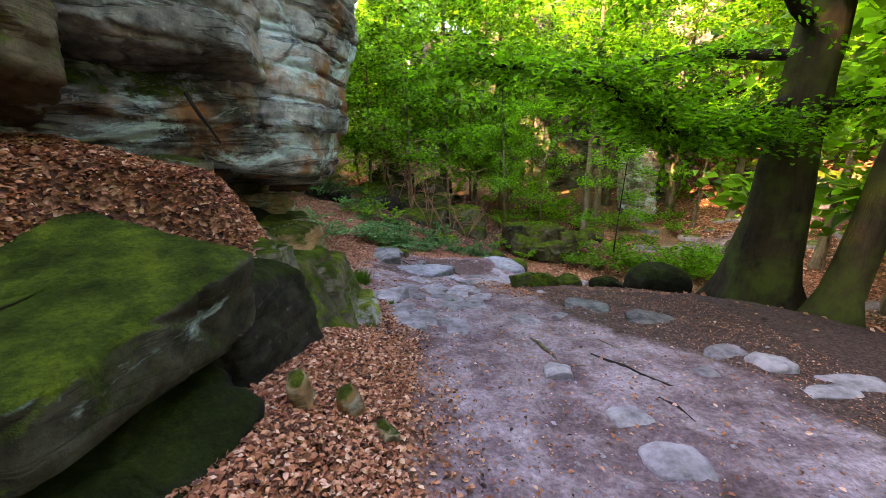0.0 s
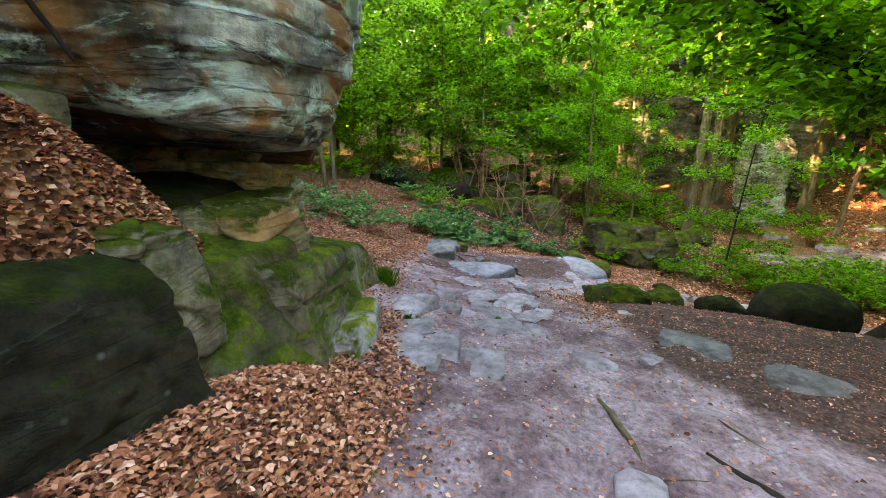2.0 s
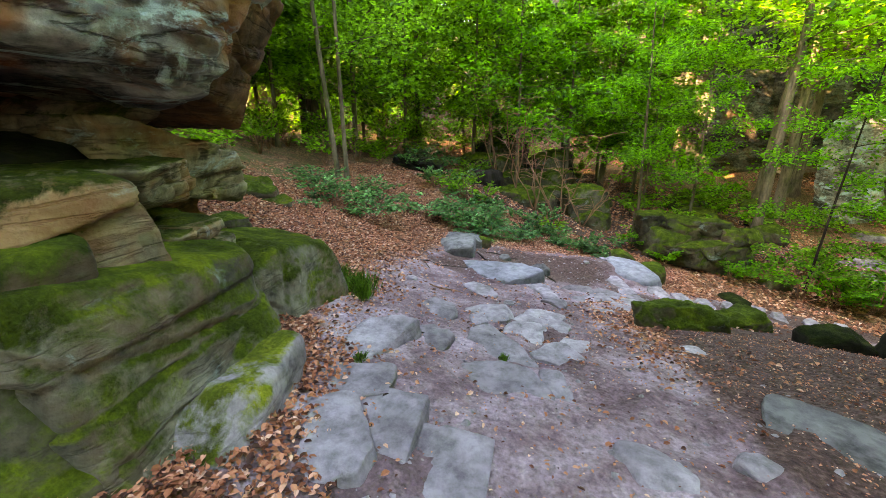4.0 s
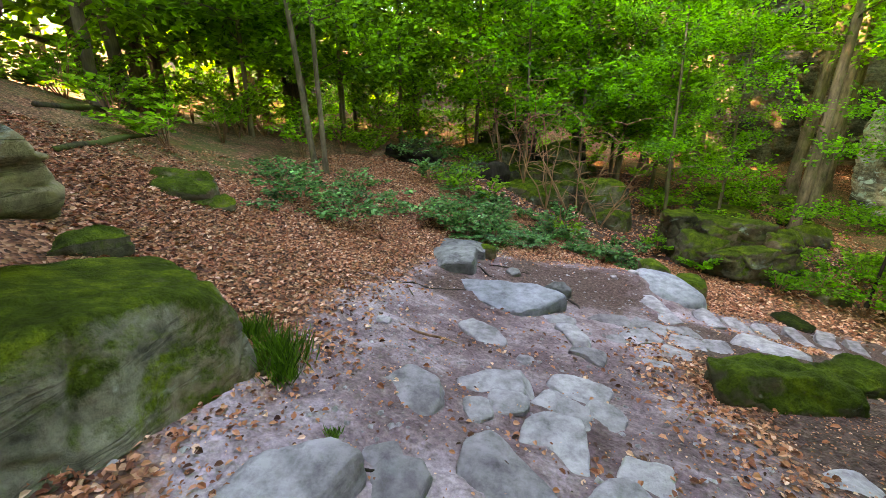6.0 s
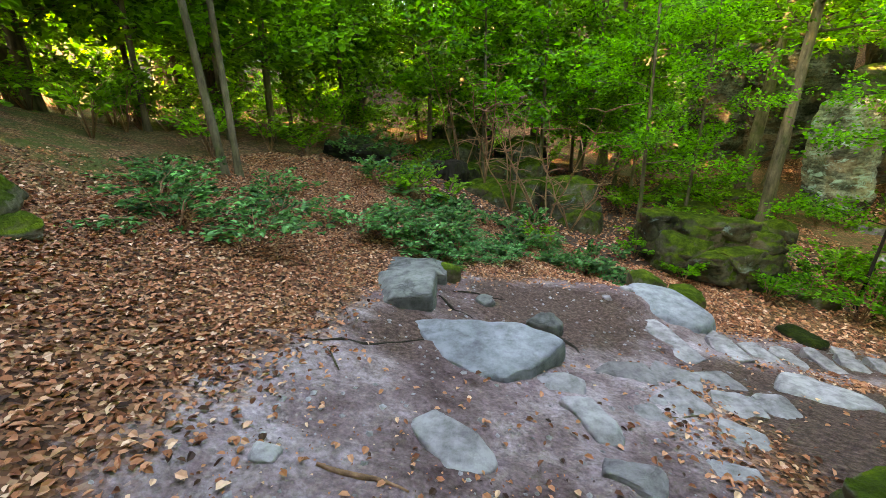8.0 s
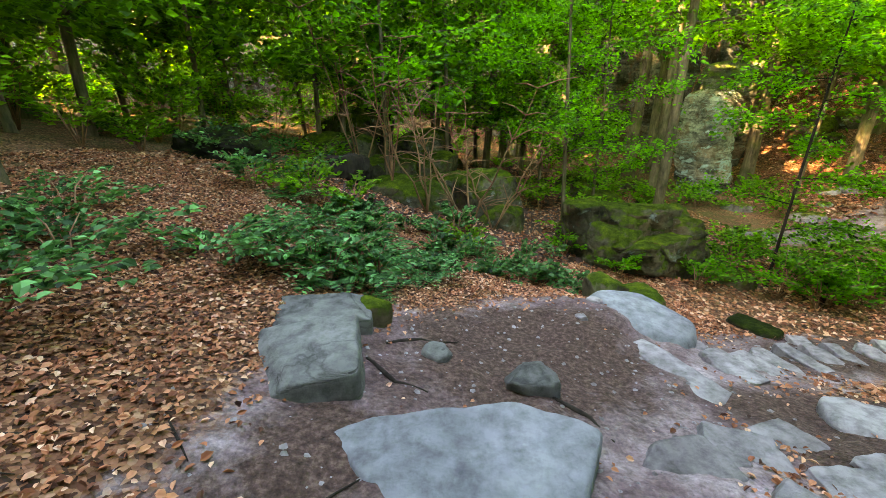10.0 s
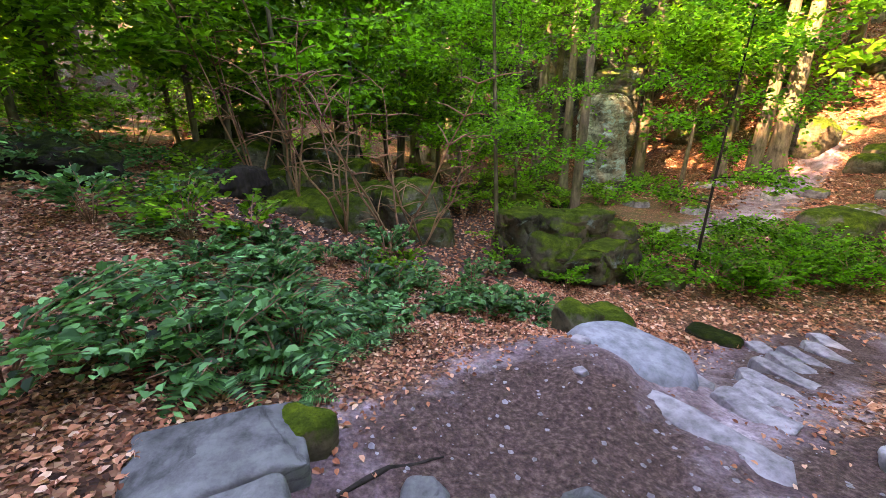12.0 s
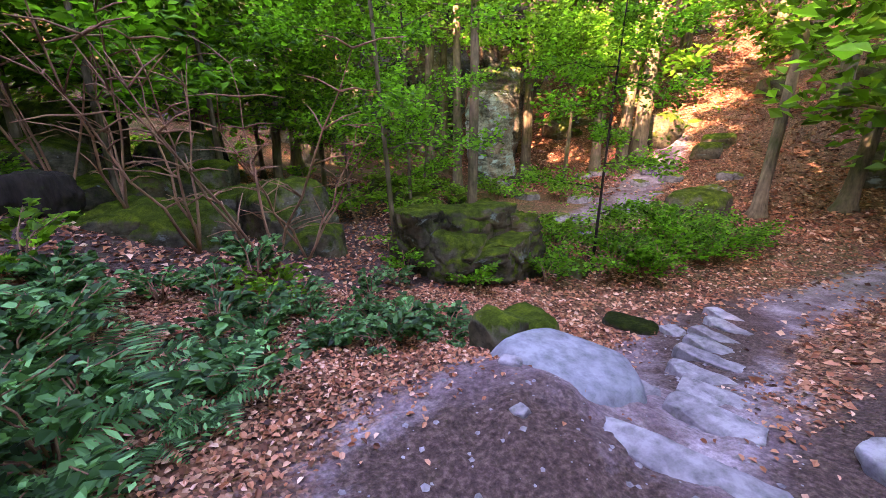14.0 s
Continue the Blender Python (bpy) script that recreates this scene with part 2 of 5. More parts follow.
# ---- mesh helpers ----


def mesh_object(name, bm, material, smooth=True):
    me = bpy.data.meshes.new(name)
    bm.to_mesh(me)
    bm.free()
    me.materials.append(material)
    if smooth:
        me.polygons.foreach_set("use_smooth", [True] * len(me.polygons))
    return new(name, me)


def raw_object(name, verts, faces, material, smooth=False):
    me = bpy.data.meshes.new(name)
    me.from_pydata(verts.tolist() if hasattr(verts, "tolist") else verts, [], faces.tolist() if hasattr(faces, "tolist") else faces)
    me.materials.append(material)
    if smooth:
        me.polygons.foreach_set("use_smooth", [True] * len(me.polygons))
    return new(name, me)


def under(ob, parent, label=""):
    ob.parent = parent
    return tagged(ob, label)


def base(name, x, y, z, label, category, group=""):
    ob = new(name)
    ob.empty_display_size = 0.1
    ob.location = (x, y, z)
    return tagged(ob, label, category, group)


def fbm(v, octaves=4, lac=2.1, gain=0.5):
    s, a = 0.0, 1.0
    for _ in range(octaves):
        s += a * noise.noise(v)
        v, a = v * lac, a * gain
    return s


# ---- the lie of the land ----
XS = np.array([-11, -6.5, -3.5, -1.2, 1, 3.5, 6.5, 11, 17, 24])
YS = np.array([-3, 0.5, 3.5, 6.2, 8.6, 11, 14, 18.5, 25])
SWELL = np.array([
    [3.32, 3.28, 3.24, 2.9, 2.14, 1.2, 0.39, 0.1, 0.57],
    [2.12, 2.03, 2.04, 1.33, 0.36, -0.09, -0.24, -0.51, -0.51],
    [0.99, 0.8, 0.73, -0.41, -1.36, -1.13, -0.81, -1.01, -1.19],
    [0.08, -0.31, -0.61, -1.44, -1.94, -1.46, -1.59, -1.8, -1.5],
    [0.2, -0.36, -0.93, -1.08, -1.74, -1.97, -2.55, -2.62, -1.52],
    [0.8, 0.3, 0.06, 0.28, -1.48, -2.44, -2.71, -2.72, -1.37],
    [-0.08, -0.6, -0.74, -0.73, -2.57, -3.21, -3.3, -3.2, -2.3],
    [-1.95, -2.1, -2.17, -2.33, -3.16, -3.43, -3.96, -3.88, -3.7],
    [-2.3, -2.13, -2.25, -2.49, -2.59, -2.45, -2.8, -2.94, -3.6],
    [-1.38, -1.18, -1.46, -1.75, -1.45, -0.76, -0.28, -0.68, -3.19]])
WAY = [(1.7, -6), (1.7, 1), (1.25, 3), (0.2, 5), (-0.3, 7), (-0.1, 8.8), (0.9, 9.8), (2.6, 10.3), (4.6, 10.8), (7.5, 10.7), (12, 10)]
WIDE = [1.75, 1.7, 1.5, 1.35, 1.35, 1.45, 1.2, 0.75, 0.6, 0.5, 0.4]
VALE = [(8.5, 17.2), (12, 17.4), (15, 18.4), (19, 19.2)]
VALE_WIDE = [0.3, 1.0, 0.9, 0.5]


def smooth01(v):
    v = np.clip(v, 0, 1)
    return v * v * (3 - 2 * v)


def land(x, y):
    """Ground height at arrays x, y, without the small roughness."""
    x, y = np.asarray(x, float), np.asarray(y, float)
    cx, cy = np.clip(x, -13, 27), np.clip(y, -5, 28)
    bx = np.exp(-((cx[..., None] - XS) / (np.gradient(XS) * 1.15)) ** 2)
    by = np.exp(-((cy[..., None] - YS) / (np.gradient(YS) * 1.15)) ** 2)
    z = np.einsum("...i,ij,...j->...", bx / bx.sum(-1, keepdims=True), SWELL, by / by.sum(-1, keepdims=True))
    s = np.clip(0.85 * x + 0.5 * y - 24, -40, 26)
    z = z + 0.55 * np.log1p(np.exp(s / 1.5)) * 1.5 * smooth01((x + 1) / 3)
    z = z + 0.42 * np.clip(y - 30, 0, 25) + 0.15 * np.clip(-x - 13, 0, 25)
    # the leaf-covered bank behind the boulders
    bank = smooth01((-x - 1.50 + 0.55 * smooth01((y - 1.8) / 0.5)) / 0.48) * smooth01((3.9 - y) / 1.6) * smooth01((y + 2) / 2)
    z = z + bank * np.clip(1.2 - z + 0.22 * (-x - 1.2), 0, 2.5)
    # the toe of the bank, where leaves gather against the boulders
    toe = np.exp(-((x + 0.75) / 0.35) ** 2) * smooth01((3.3 - y) / 0.8) * smooth01((y + 1) / 2)
    # the trodden crown beside the smooth boulder, and the drop beyond it
    z = z + 0.27 * np.exp(-((x - 1.2) / 0.75) ** 2 - ((y - 10.6) / 0.75) ** 2) - 0.10 * np.exp(-((x - 2.9) / 0.6) ** 2 - ((y - 10.9) / 0.8) ** 2)
    return z + 0.22 * toe


def path_weight(x, y):
    x, y = np.asarray(x, float), np.asarray(y, float)
    best = np.full(x.shape, -9.0)
    for (a, b, wa, wb) in (*zip(WAY[:-1], WAY[1:], WIDE[:-1], WIDE[1:]), *zip(VALE[:-1], VALE[1:], VALE_WIDE[:-1], VALE_WIDE[1:])):
        dx, dy = b[0] - a[0], b[1] - a[1]
        u = np.clip(((x - a[0]) * dx + (y - a[1]) * dy) / (dx * dx + dy * dy), 0, 1)
        d = np.hypot(x - a[0] - u * dx, y - a[1] - u * dy)
        best = np.maximum(best, 0.5 + (wa + (wb - wa) * u - d) / 1.1)
    return np.clip(best, 0, 1)


def humus_weight(x, y):
    """Dark leaf mould: on the rim right of the path, and down in the hollow."""
    x, y = np.asarray(x, float), np.asarray(y, float)
    rim = smooth01((x - 1.0 - 1.2 * smooth01((4.6 - y) / 2.0)) / 0.9) * smooth01((y - 0.2) / 1.0) * smooth01((9.9 - y) / 1.0) * smooth01((6.5 - x) / 1.5)
    hollow = smooth01((y - 12.9) / 1.2) * smooth01((9 - x) / 3) * smooth01((x + 3.5) / 2) * smooth01((26 - y) / 4)
    tread = 0.85 * np.exp(-((x - 0.1) / 1.5) ** 2 - ((y - 9.4) / 1.0) ** 2) + 0.5 * np.exp(-((x - 0.6) / 1.0) ** 2 - ((y - 10.2) / 0.5) ** 2)
    tread = np.maximum(tread, 0.75 * np.exp(-((x + 1.1) / 0.7) ** 2 - ((y - 8.3) / 0.8) ** 2))
    stair = 0.9 * np.exp(-((x - 4.6) / 2.8) ** 2 - ((y - 10.45 - 0.28 * (x - 3.6)) / 0.75) ** 2)
    return np.maximum(np.maximum(rim, hollow), np.maximum(tread, stair))


def rough(x, y, p):
    v = Vector((x, y, 0.0))
    return 0.035 * noise.noise(v * 1.7) + (0.022 + 0.02 * p) * noise.noise(v * 4.3 + Vector((7, 1, 0))) + 0.010 * noise.noise(v * 13.0)


def floor_at(x, y):
    """Ground height at one place, small roughness and all."""
    return float(land(x, y)) + rough(x, y, float(path_weight(x, y)))


def spaced(lo, a, b, hi, step):
    mid = list(np.arange(a, b, step))
    out, s, v = [], step, a
    while v > lo:
        s *= 1.13
        v -= s
        out.append(v)
    res = out[::-1] + mid
    s, v = step, mid[-1]
    while v < hi:
        s *= 1.13
        v += s
        res.append(v)
    return np.array(res)


gx, gy = spaced(-90, -3.6, 6.0, 95, 0.075), spaced(-60, -0.6, 12.6, 95, 0.075)
GX, GY = np.meshgrid(gx, gy)
GP = path_weight(GX, GY)
GZ = land(GX, GY) + np.array([rough(x, y, p) for x, y, p in zip(GX.ravel(), GY.ravel(), GP.ravel())]).reshape(GX.shape)
nx, ny = len(gx), len(gy)
idx = np.arange(nx * ny).reshape(ny, nx)
quads = np.stack([idx[:-1, :-1], idx[:-1, 1:], idx[1:, 1:], idx[1:, :-1]], -1).reshape(-1, 4)
ground = raw_object("ground", np.stack([GX, GY, GZ], -1).reshape(-1, 3), quads, M_GROUND, True)
tagged(ground, "trodden earth path through reddish brown beech leaf litter", "ground", kind="structure")
wt = ground.data.attributes.new("path", "FLOAT", "POINT")
wt.data.foreach_set("value", GP.ravel().astype(np.float32))
wt = ground.data.attributes.new("humus", "FLOAT", "POINT")
wt.data.foreach_set("value", humus_weight(GX, GY).ravel().astype(np.float32))
far_green = 0.9 * smooth01((-GX - 4.0) / 1.2) * np.exp(-((GY - 9.2) / 2.2) ** 2) + smooth01((np.hypot(GX, GY - 4) - 8) / 6) * 0.6 * (1 - smooth01((GX - 9) / 6) * 0.7)
wt = ground.data.attributes.new("moss", "FLOAT", "POINT")
wt.data.foreach_set("value", far_green.ravel().astype(np.float32))

# ---- rocks ----


def rock_mesh(sx, sy, sz, seed, res=14, boxy=5.0, cuts=7, amp=0.08, strata=0.0, layers=0.25, detail=3.0, prism=False, taper=0.0):
    """A weathered block: a rounded box, chipped by planes, with bedding grooves and noise."""
    rnd = random.Random(seed)
    bm = bmesh.new()
    bmesh.ops.create_cube(bm, size=2)
    bmesh.ops.subdivide_edges(bm, edges=bm.edges[:], cuts=res, use_grid_fill=True)
    planes = []
    for _ in range(cuts):
        n = Vector((rnd.uniform(-1, 1), rnd.uniform(-1, 1), rnd.uniform(-0.8, 1))).normalized()
        if prism:
            n = Vector((n.x, n.y, rnd.uniform(-0.1, 0.15))).normalized()
        planes.append((n, rnd.uniform(0.78, 1.08) if prism else rnd.uniform(0.72, 0.98)))
    off = Vector((rnd.uniform(-50, 50), rnd.uniform(-50, 50), rnd.uniform(-50, 50)))
    half = Vector((sx, sy, sz)) / 2
    unit = (sx * sy * sz) ** (1 / 3)
    for v in bm.verts:
        p = v.co.copy()
        r = (abs(p.x) ** boxy + abs(p.y) ** boxy + abs(p.z) ** boxy) ** (1 / boxy)
        p /= r
        for n, d in planes:
            reach = p.dot(n) - d * (abs(n.x) + abs(n.y) + abs(n.z)) * 0.78
            if reach > 0:
                p -= n * reach
        q = Vector((p.x * half.x, p.y * half.y, p.z * half.z))
        q.x *= 1 - taper * (0.5 - 0.5 * p.y)
        out = Vector((p.x / half.x, p.y / half.y, p.z / half.z)).normalized()
        s = q / unit * detail + off
        push = amp * unit * (fbm(s * 0.55, 3) * 0.8 + abs(noise.noise(s * 1.3)) * 0.35 + 0.22 * fbm(s * 3.2, 4))
        if strata:
            h = q.z / layers + 0.55 * noise.noise(s * 0.35) + off.z
            f = abs((h % 1.0) - 0.5) * 2
            push -= strata * max(0.0, 1 - f * 4.0) * (0.4 + 0.9 * abs(noise.noise(s * 0.8)))
            push += strata * 0.9 * noise.cell(Vector((0, 0, math.floor(h)))) * 0.5
            out = Vector((out.x, out.y, out.z * 0.3))
        v.co = q + out * push
    return bm


def rock(name, x, y, z, sx, sy, sz, rot, seed, material, label, category="boulder", group="", tilt=(0, 0), **shape):
    """A rock whose middle is at x, y, z."""
    ob = mesh_object(name, rock_mesh(sx, sy, sz, seed, **shape), material)
    ob.matrix_world = pose(x, y, z, tilt[0], tilt[1], rot)
    return tagged(ob, label, category, group)


def stone(name, x, y, sx, sy, sz, rot, seed, material, label, proud=0.4, category="stone", group="", tilt=(0, 0), **shape):
    """A stone bedded in the ground, with that share of its height above it."""
    return rock(name, x, y, floor_at(x, y) + sz * (proud - 0.5), sx, sy, sz, rot, seed, material, label, category, group, tilt, **shape)


def hewn(name, c, planes, seed, material, label, category="boulder", res=40, sharp=26.0, amp=0.05, joint=0.5, groove=0.05, strata=0.0, layers=0.3, crack=None, group="", chips=5):
    """A block split along planes (azimuth, elevation, distance from its middle), worn, jointed and bedded."""
    rnd = random.Random(seed)
    off = Vector((rnd.uniform(-50, 50), rnd.uniform(-50, 50), rnd.uniform(-50, 50)))
    faces = []
    for az_, el_, d_ in planes:
        a_, e_ = radians(az_), radians(el_)
        faces.append((Vector((math.cos(e_) * math.cos(a_), math.cos(e_) * math.sin(a_), math.sin(e_))), d_))
    for _ in range(chips):
        n_ = Vector((rnd.gauss(0, 1), rnd.gauss(0, 1), rnd.gauss(0, 0.7))).normalized()
        reach_ = min(d_ / max(1e-3, f.dot(n_)) for f, d_ in faces if f.dot(n_) > 0.05)
        faces.append((n_, reach_ * rnd.uniform(0.93, 1.04)))
    bm = bmesh.new()
    bmesh.ops.create_cube(bm, size=2)
    bmesh.ops.subdivide_edges(bm, edges=bm.edges[:], cuts=res, use_grid_fill=True)
    for v in bm.verts:
        d = Vector([math.tan(0.7854 * k) for k in v.co]).normalized()
        inv = sum((f.dot(d) / w) ** sharp for f, w in faces if f.dot(d) > 0)
        p = d * inv ** (-1 / sharp)
        q = p + off
        push = amp * (fbm(q * 1.6, 4) + 0.5 * abs(noise.noise(q * 4.0)) + 0.25 * fbm(q * 11.0, 3))
        warp = q + Vector((noise.noise(q * 1.1), noise.noise(q * 1.1 + Vector((9, 0, 0))), noise.noise(q * 1.1 + Vector((0, 7, 0))))) * 0.3
        dist, cells = noise.voronoi(Vector((warp.x, warp.y, warp.z * 1.5)) / joint)
        push += groove * (0.7 * noise.cell(cells[0] * 7.3) - 0.3) - groove * max(0.0, 1 - (dist[1] - dist[0]) * 14)
        if strata:
            h = (p.z + 0.06 * noise.noise(q * 0.7) + 0.12 * p.x) / layers + off.z
            u = h - math.floor(h)
            push += strata * (noise.cell(Vector((3.1, 0, math.floor(h) + 0.5))) - 0.5)
            push -= strata * 1.3 * max(0.0, 1 - min(u, 1 - u) * 9) * max(0.0, 0.45 + noise.noise(q * 0.9))
        if crack:
            z0, slope, wide, deep, stop = crack
            gap = (p.z - z0 - slope * (p.x - p.y) * 0.7 - 0.06 * noise.noise(q * 1.4)) / wide
            push -= deep * math.exp(-gap * gap) * min(1.0, max(0.0, (stop - (p.x + p.y) * 0.7) / 0.4))
        v.co = p + Vector((d.x, d.y, d.z * 0.6)) * push
    ob = mesh_object(name, bm, material)
    ob.matrix_world = pose(*c)
    return tagged(ob, label, category, group)


# the overhanging outcrop
hewn("overhanging_rock", (-2.35, 4.0, 2.7), [(-47, -3, 1.31), (22, -11, 1.60), (96, -8, 1.36), (-90, -80, 1.63), (165, 0, 1.7), (-125, 0, 1.75), (0, 90, 2.3), (-10, -9, 1.50), (60, -40, 1.72)], 5, M_FACE,
     "massive grey sandstone overhang streaked with lichen and rust", "rock outcrop", 120, 34, 0.04, 0.9, 0.05, 0.05, 0.24, (-0.85, 0.0, 0.09, 0.40, -0.1), chips=0)
hewn("overhanging_rock", (-1.95, 4.5, 1.30), [(-60, -22, 0.62), (23, -24, 0.54), (95, -20, 0.62), (-90, -68, 0.30), (0, 90, 0.35), (180, 0, 1.1)], 12, M_RUSTY,
     "undercut rust-brown end of the sandstone overhang", "rock outcrop", 64, 26, 0.04, 0.6, 0.04, 0.03, 0.2, chips=0)
hewn("overhanging_rock", (-2.35, 2.95, 2.85), [(-52, -6, 0.90), (8, 10, 0.92), (100, 0, 1.2), (-72, -80, 1.02), (180, 0, 1.5), (-130, 0, 1.3), (0, 90, 2.0)], 17, M_CLIFF,
     "dark upper lip of the sandstone overhang", "rock outcrop", 80, 30, 0.05, 0.8, 0.05, 0.06, 0.26, chips=1)
# out of view: added to keep side light off the boulders
rock("mossy_boulder", -2.35, -1.3, 1.0, 2.3, 2.8, 3.2, 10, 33, M_MOSSY, "tall unseen mossy block extending the outcrop to shade the boulders", res=26, boxy=6, amp=0.08, strata=0.03, layers=0.4)
rock("cliff", -5.2, 1.2, 1.9, 4.6, 8.0, 6.2, 6, 21, M_CLIFF, "tall dark sandstone cliff behind the overhang", "rock outcrop", res=46, boxy=6, cuts=5, amp=0.07, strata=0.08, layers=0.6)
hewn("mossy_boulder", (-2.42, 1.95, 1.98), [(-20, 10, 0.55), (-75, -10, 0.45), (-70, -70, 0.34), (60, 0, 0.5), (180, 0, 0.8), (0, 85, 0.5)], 31, M_MOSSY,
     "mossy boulder wedged under the overhang", res=36, sharp=14, amp=0.05)
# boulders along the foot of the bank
hewn("mossy_boulder", (-1.68, 1.40, 0.74), [(-12, -6, 0.68), (80, 0, 0.54), (-95, 0, 0.50), (-55, 75, 0.23), (-10, -80, 0.33), (180, 0, 0.7)], 42, M_HALFSHADEMOSS,
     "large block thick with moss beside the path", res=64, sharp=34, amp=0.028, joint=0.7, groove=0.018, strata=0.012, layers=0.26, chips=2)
# the next four blocks carry the overhang's deep shade in their colour
hewn("mossy_boulder", (-1.70, 1.45, 0.10), [(-14, 4, 0.52), (80, 0, 0.55), (-95, 0, 0.6), (0, 88, 0.36), (0, -88, 0.45), (180, 0, 0.7)], 43, M_SHADEMOSS,
     "block under the mossy boulder, coloured dark as in shade", res=30, sharp=16, amp=0.05)
hewn("mossy_boulder", (-1.22, 1.22, 0.04), [(-4, 8, 0.44), (70, 6, 0.52), (-95, 0, 0.7), (-20, 74, 0.36), (0, -88, 0.4), (180, 0, 0.5)], 55, M_SHADEMOSS,
     "rock at the foot of the mossy block, coloured dark as in shade", res=40, sharp=16, amp=0.05, groove=0.03)
hewn("mossy_boulder", (-1.50, 0.45, 0.20), [(-10, 8, 0.42), (85, 0, 0.42), (-95, 0, 0.6), (0, 80, 0.50), (0, -88, 0.5), (180, 0, 0.7)], 56, M_SHADEMOSS,
     "stone at the foot of the mossy block, coloured dark as in shade", res=30, sharp=16, amp=0.06)
hewn("mossy_boulder", (-1.27, 2.22, 0.28), [(-16, 10, 0.34), (70, 5, 0.40), (-75, 4, 0.42), (10, 76, 0.45), (0, -88, 0.6), (180, 0, 0.5)], 45, M_SHADEMOSS,
     "tall boulder standing in the leaf bank, coloured dark as in shade", res=50, sharp=20, amp=0.06, joint=0.9, groove=0.012)
hewn("boulder", (-1.45, 3.0, 0.18), [(-15, 25, 0.47), (88, 0, 0.58), (-82, 5, 0.44), (20, 82, 0.40), (0, -88, 0.6), (180, 0, 0.6)], 46, M_MOSSY,
     "long grey boulder with lichen and moss on its crown", res=56, sharp=26, amp=0.045, joint=0.9, groove=0.02)
hewn("boulder", (-1.35, 3.72, -0.06), [(10, 19, 0.44), (74, 6, 0.66), (-66, 4, 0.72), (75, 78, 0.40), (0, -88, 0.7), (180, 0, 0.55), (40, 12, 0.56)], 47, M_GREYMOSS,
     "angular grey boulder at the path edge, green with moss", res=64, sharp=30, amp=0.04, joint=0.9, groove=0.022, strata=0.012, layers=0.16, chips=3)
stone("boulder", -0.86, 3.78, 0.40, 0.8, 0.30, 14, 48, M_PAVEMOSS, "low mossy stone under the path-edge boulder", 0.45, "boulder", res=18, amp=0.07)
hewn("boulder", (-1.62, 4.92, -0.36), [(4, 14, 0.36), (70, 6, 0.56), (-82, 4, 0.60), (80, 76, 0.40), (0, -88, 0.7), (180, 0, 0.6), (45, 40, 0.50)], 54, M_GREYMOSS,
     "path-edge boulder with bright moss on top", res=60, sharp=24, amp=0.045, joint=0.8, groove=0.03, chips=3)
hewn("boulder", (-1.42, 3.52, 0.50), [(0, 10, 0.28), (90, 0, 0.34), (-90, 10, 0.30), (0, 85, 0.20), (0, -85, 0.3), (180, 0, 0.3)], 50, M_LEDGE, "pale rounded stone in the leaf bank", res=26, sharp=9, amp=0.03)
hewn("boulder", (-1.27, 2.64, 0.55), [(0, 8, 0.24), (90, 0, 0.22), (-80, 6, 0.22), (0, 82, 0.24), (0, -85, 0.45), (180, 0, 0.3)], 49, M_GREYMOSS, "pale rounded stone in the leaf bank", res=34, sharp=10, amp=0.035)
hewn("boulder", (-1.52, 2.42, 0.90), [(-10, 10, 0.22), (80, 0, 0.26), (-95, 10, 0.22), (0, 85, 0.12), (0, -85, 0.3), (180, 0, 0.3)], 51, M_MOSSY, "mossy stone in the leaf bank", res=24, sharp=12, amp=0.04)
hewn("boulder", (-2.10, 2.30, 1.12), [(-20, 10, 0.34), (70, 0, 0.36), (-85, 10, 0.22), (0, 80, 0.20), (0, -85, 0.3), (180, 0, 0.36)], 52, M_MOSSY, "mossy stone lying on dry leaves", "stone", res=22, sharp=12, amp=0.04)
hewn("boulder", (-1.72, 2.60, 1.22), [(-20, 10, 0.16), (70, 0, 0.2), (-85, 10, 0.16), (0, 80, 0.10), (0, -85, 0.3), (180, 0, 0.18)], 53, M_LEDGE, "small grey stone lying on dry leaves", "stone", res=16, sharp=9, amp=0.03)
# the ledges under the end of the overhang
hewn("rock_ledge", (-1.78, 4.10, 0.56), [(20, -12, 0.45), (-66, -8, 0.36), (92, 0, 0.34), (0, 86, 0.15), (-10, -80, 0.14), (180, 0, 0.6)], 60, M_LEDGE,
     "jutting sandstone ledge with an orange underside", "rock ledge", 44, 22, 0.025, 0.4, 0.02, 0.02, 0.09)
hewn("boulder", (-1.74, 4.26, 0.22), [(20, 0, 0.30), (-66, 0, 0.32), (92, 0, 0.26), (0, 86, 0.12), (0, -80, 0.4), (180, 0, 0.5)], 57, M_LEDGE, "broken boulder under the jutting ledge", res=30, sharp=14, amp=0.04)
hewn("rock_ledge", (-2.5, 4.6, 0.58), [(14, -14, 0.69), (80, -8, 0.72), (90, 76, 0.20), (-90, -76, 0.19), (-90, 0, 0.6), (180, 0, 0.9)], 61, M_LEDGE,
     "thick jutting sandstone ledge, pale green on top", "rock ledge", 60, 24, 0.03, 0.5, 0.03, 0.03, 0.13)
hewn("rock_ledge", (-2.6, 4.45, 0.86), [(14, -5, 0.62), (80, 0, 0.52), (80, 82, 0.13), (0, -88, 0.15), (-90, 0, 0.6), (180, 0, 0.9)], 62, M_LEDGE,
     "thin upper slab of the sandstone ledge", "rock ledge", 34, 20, 0.03, 0.5, 0.02)
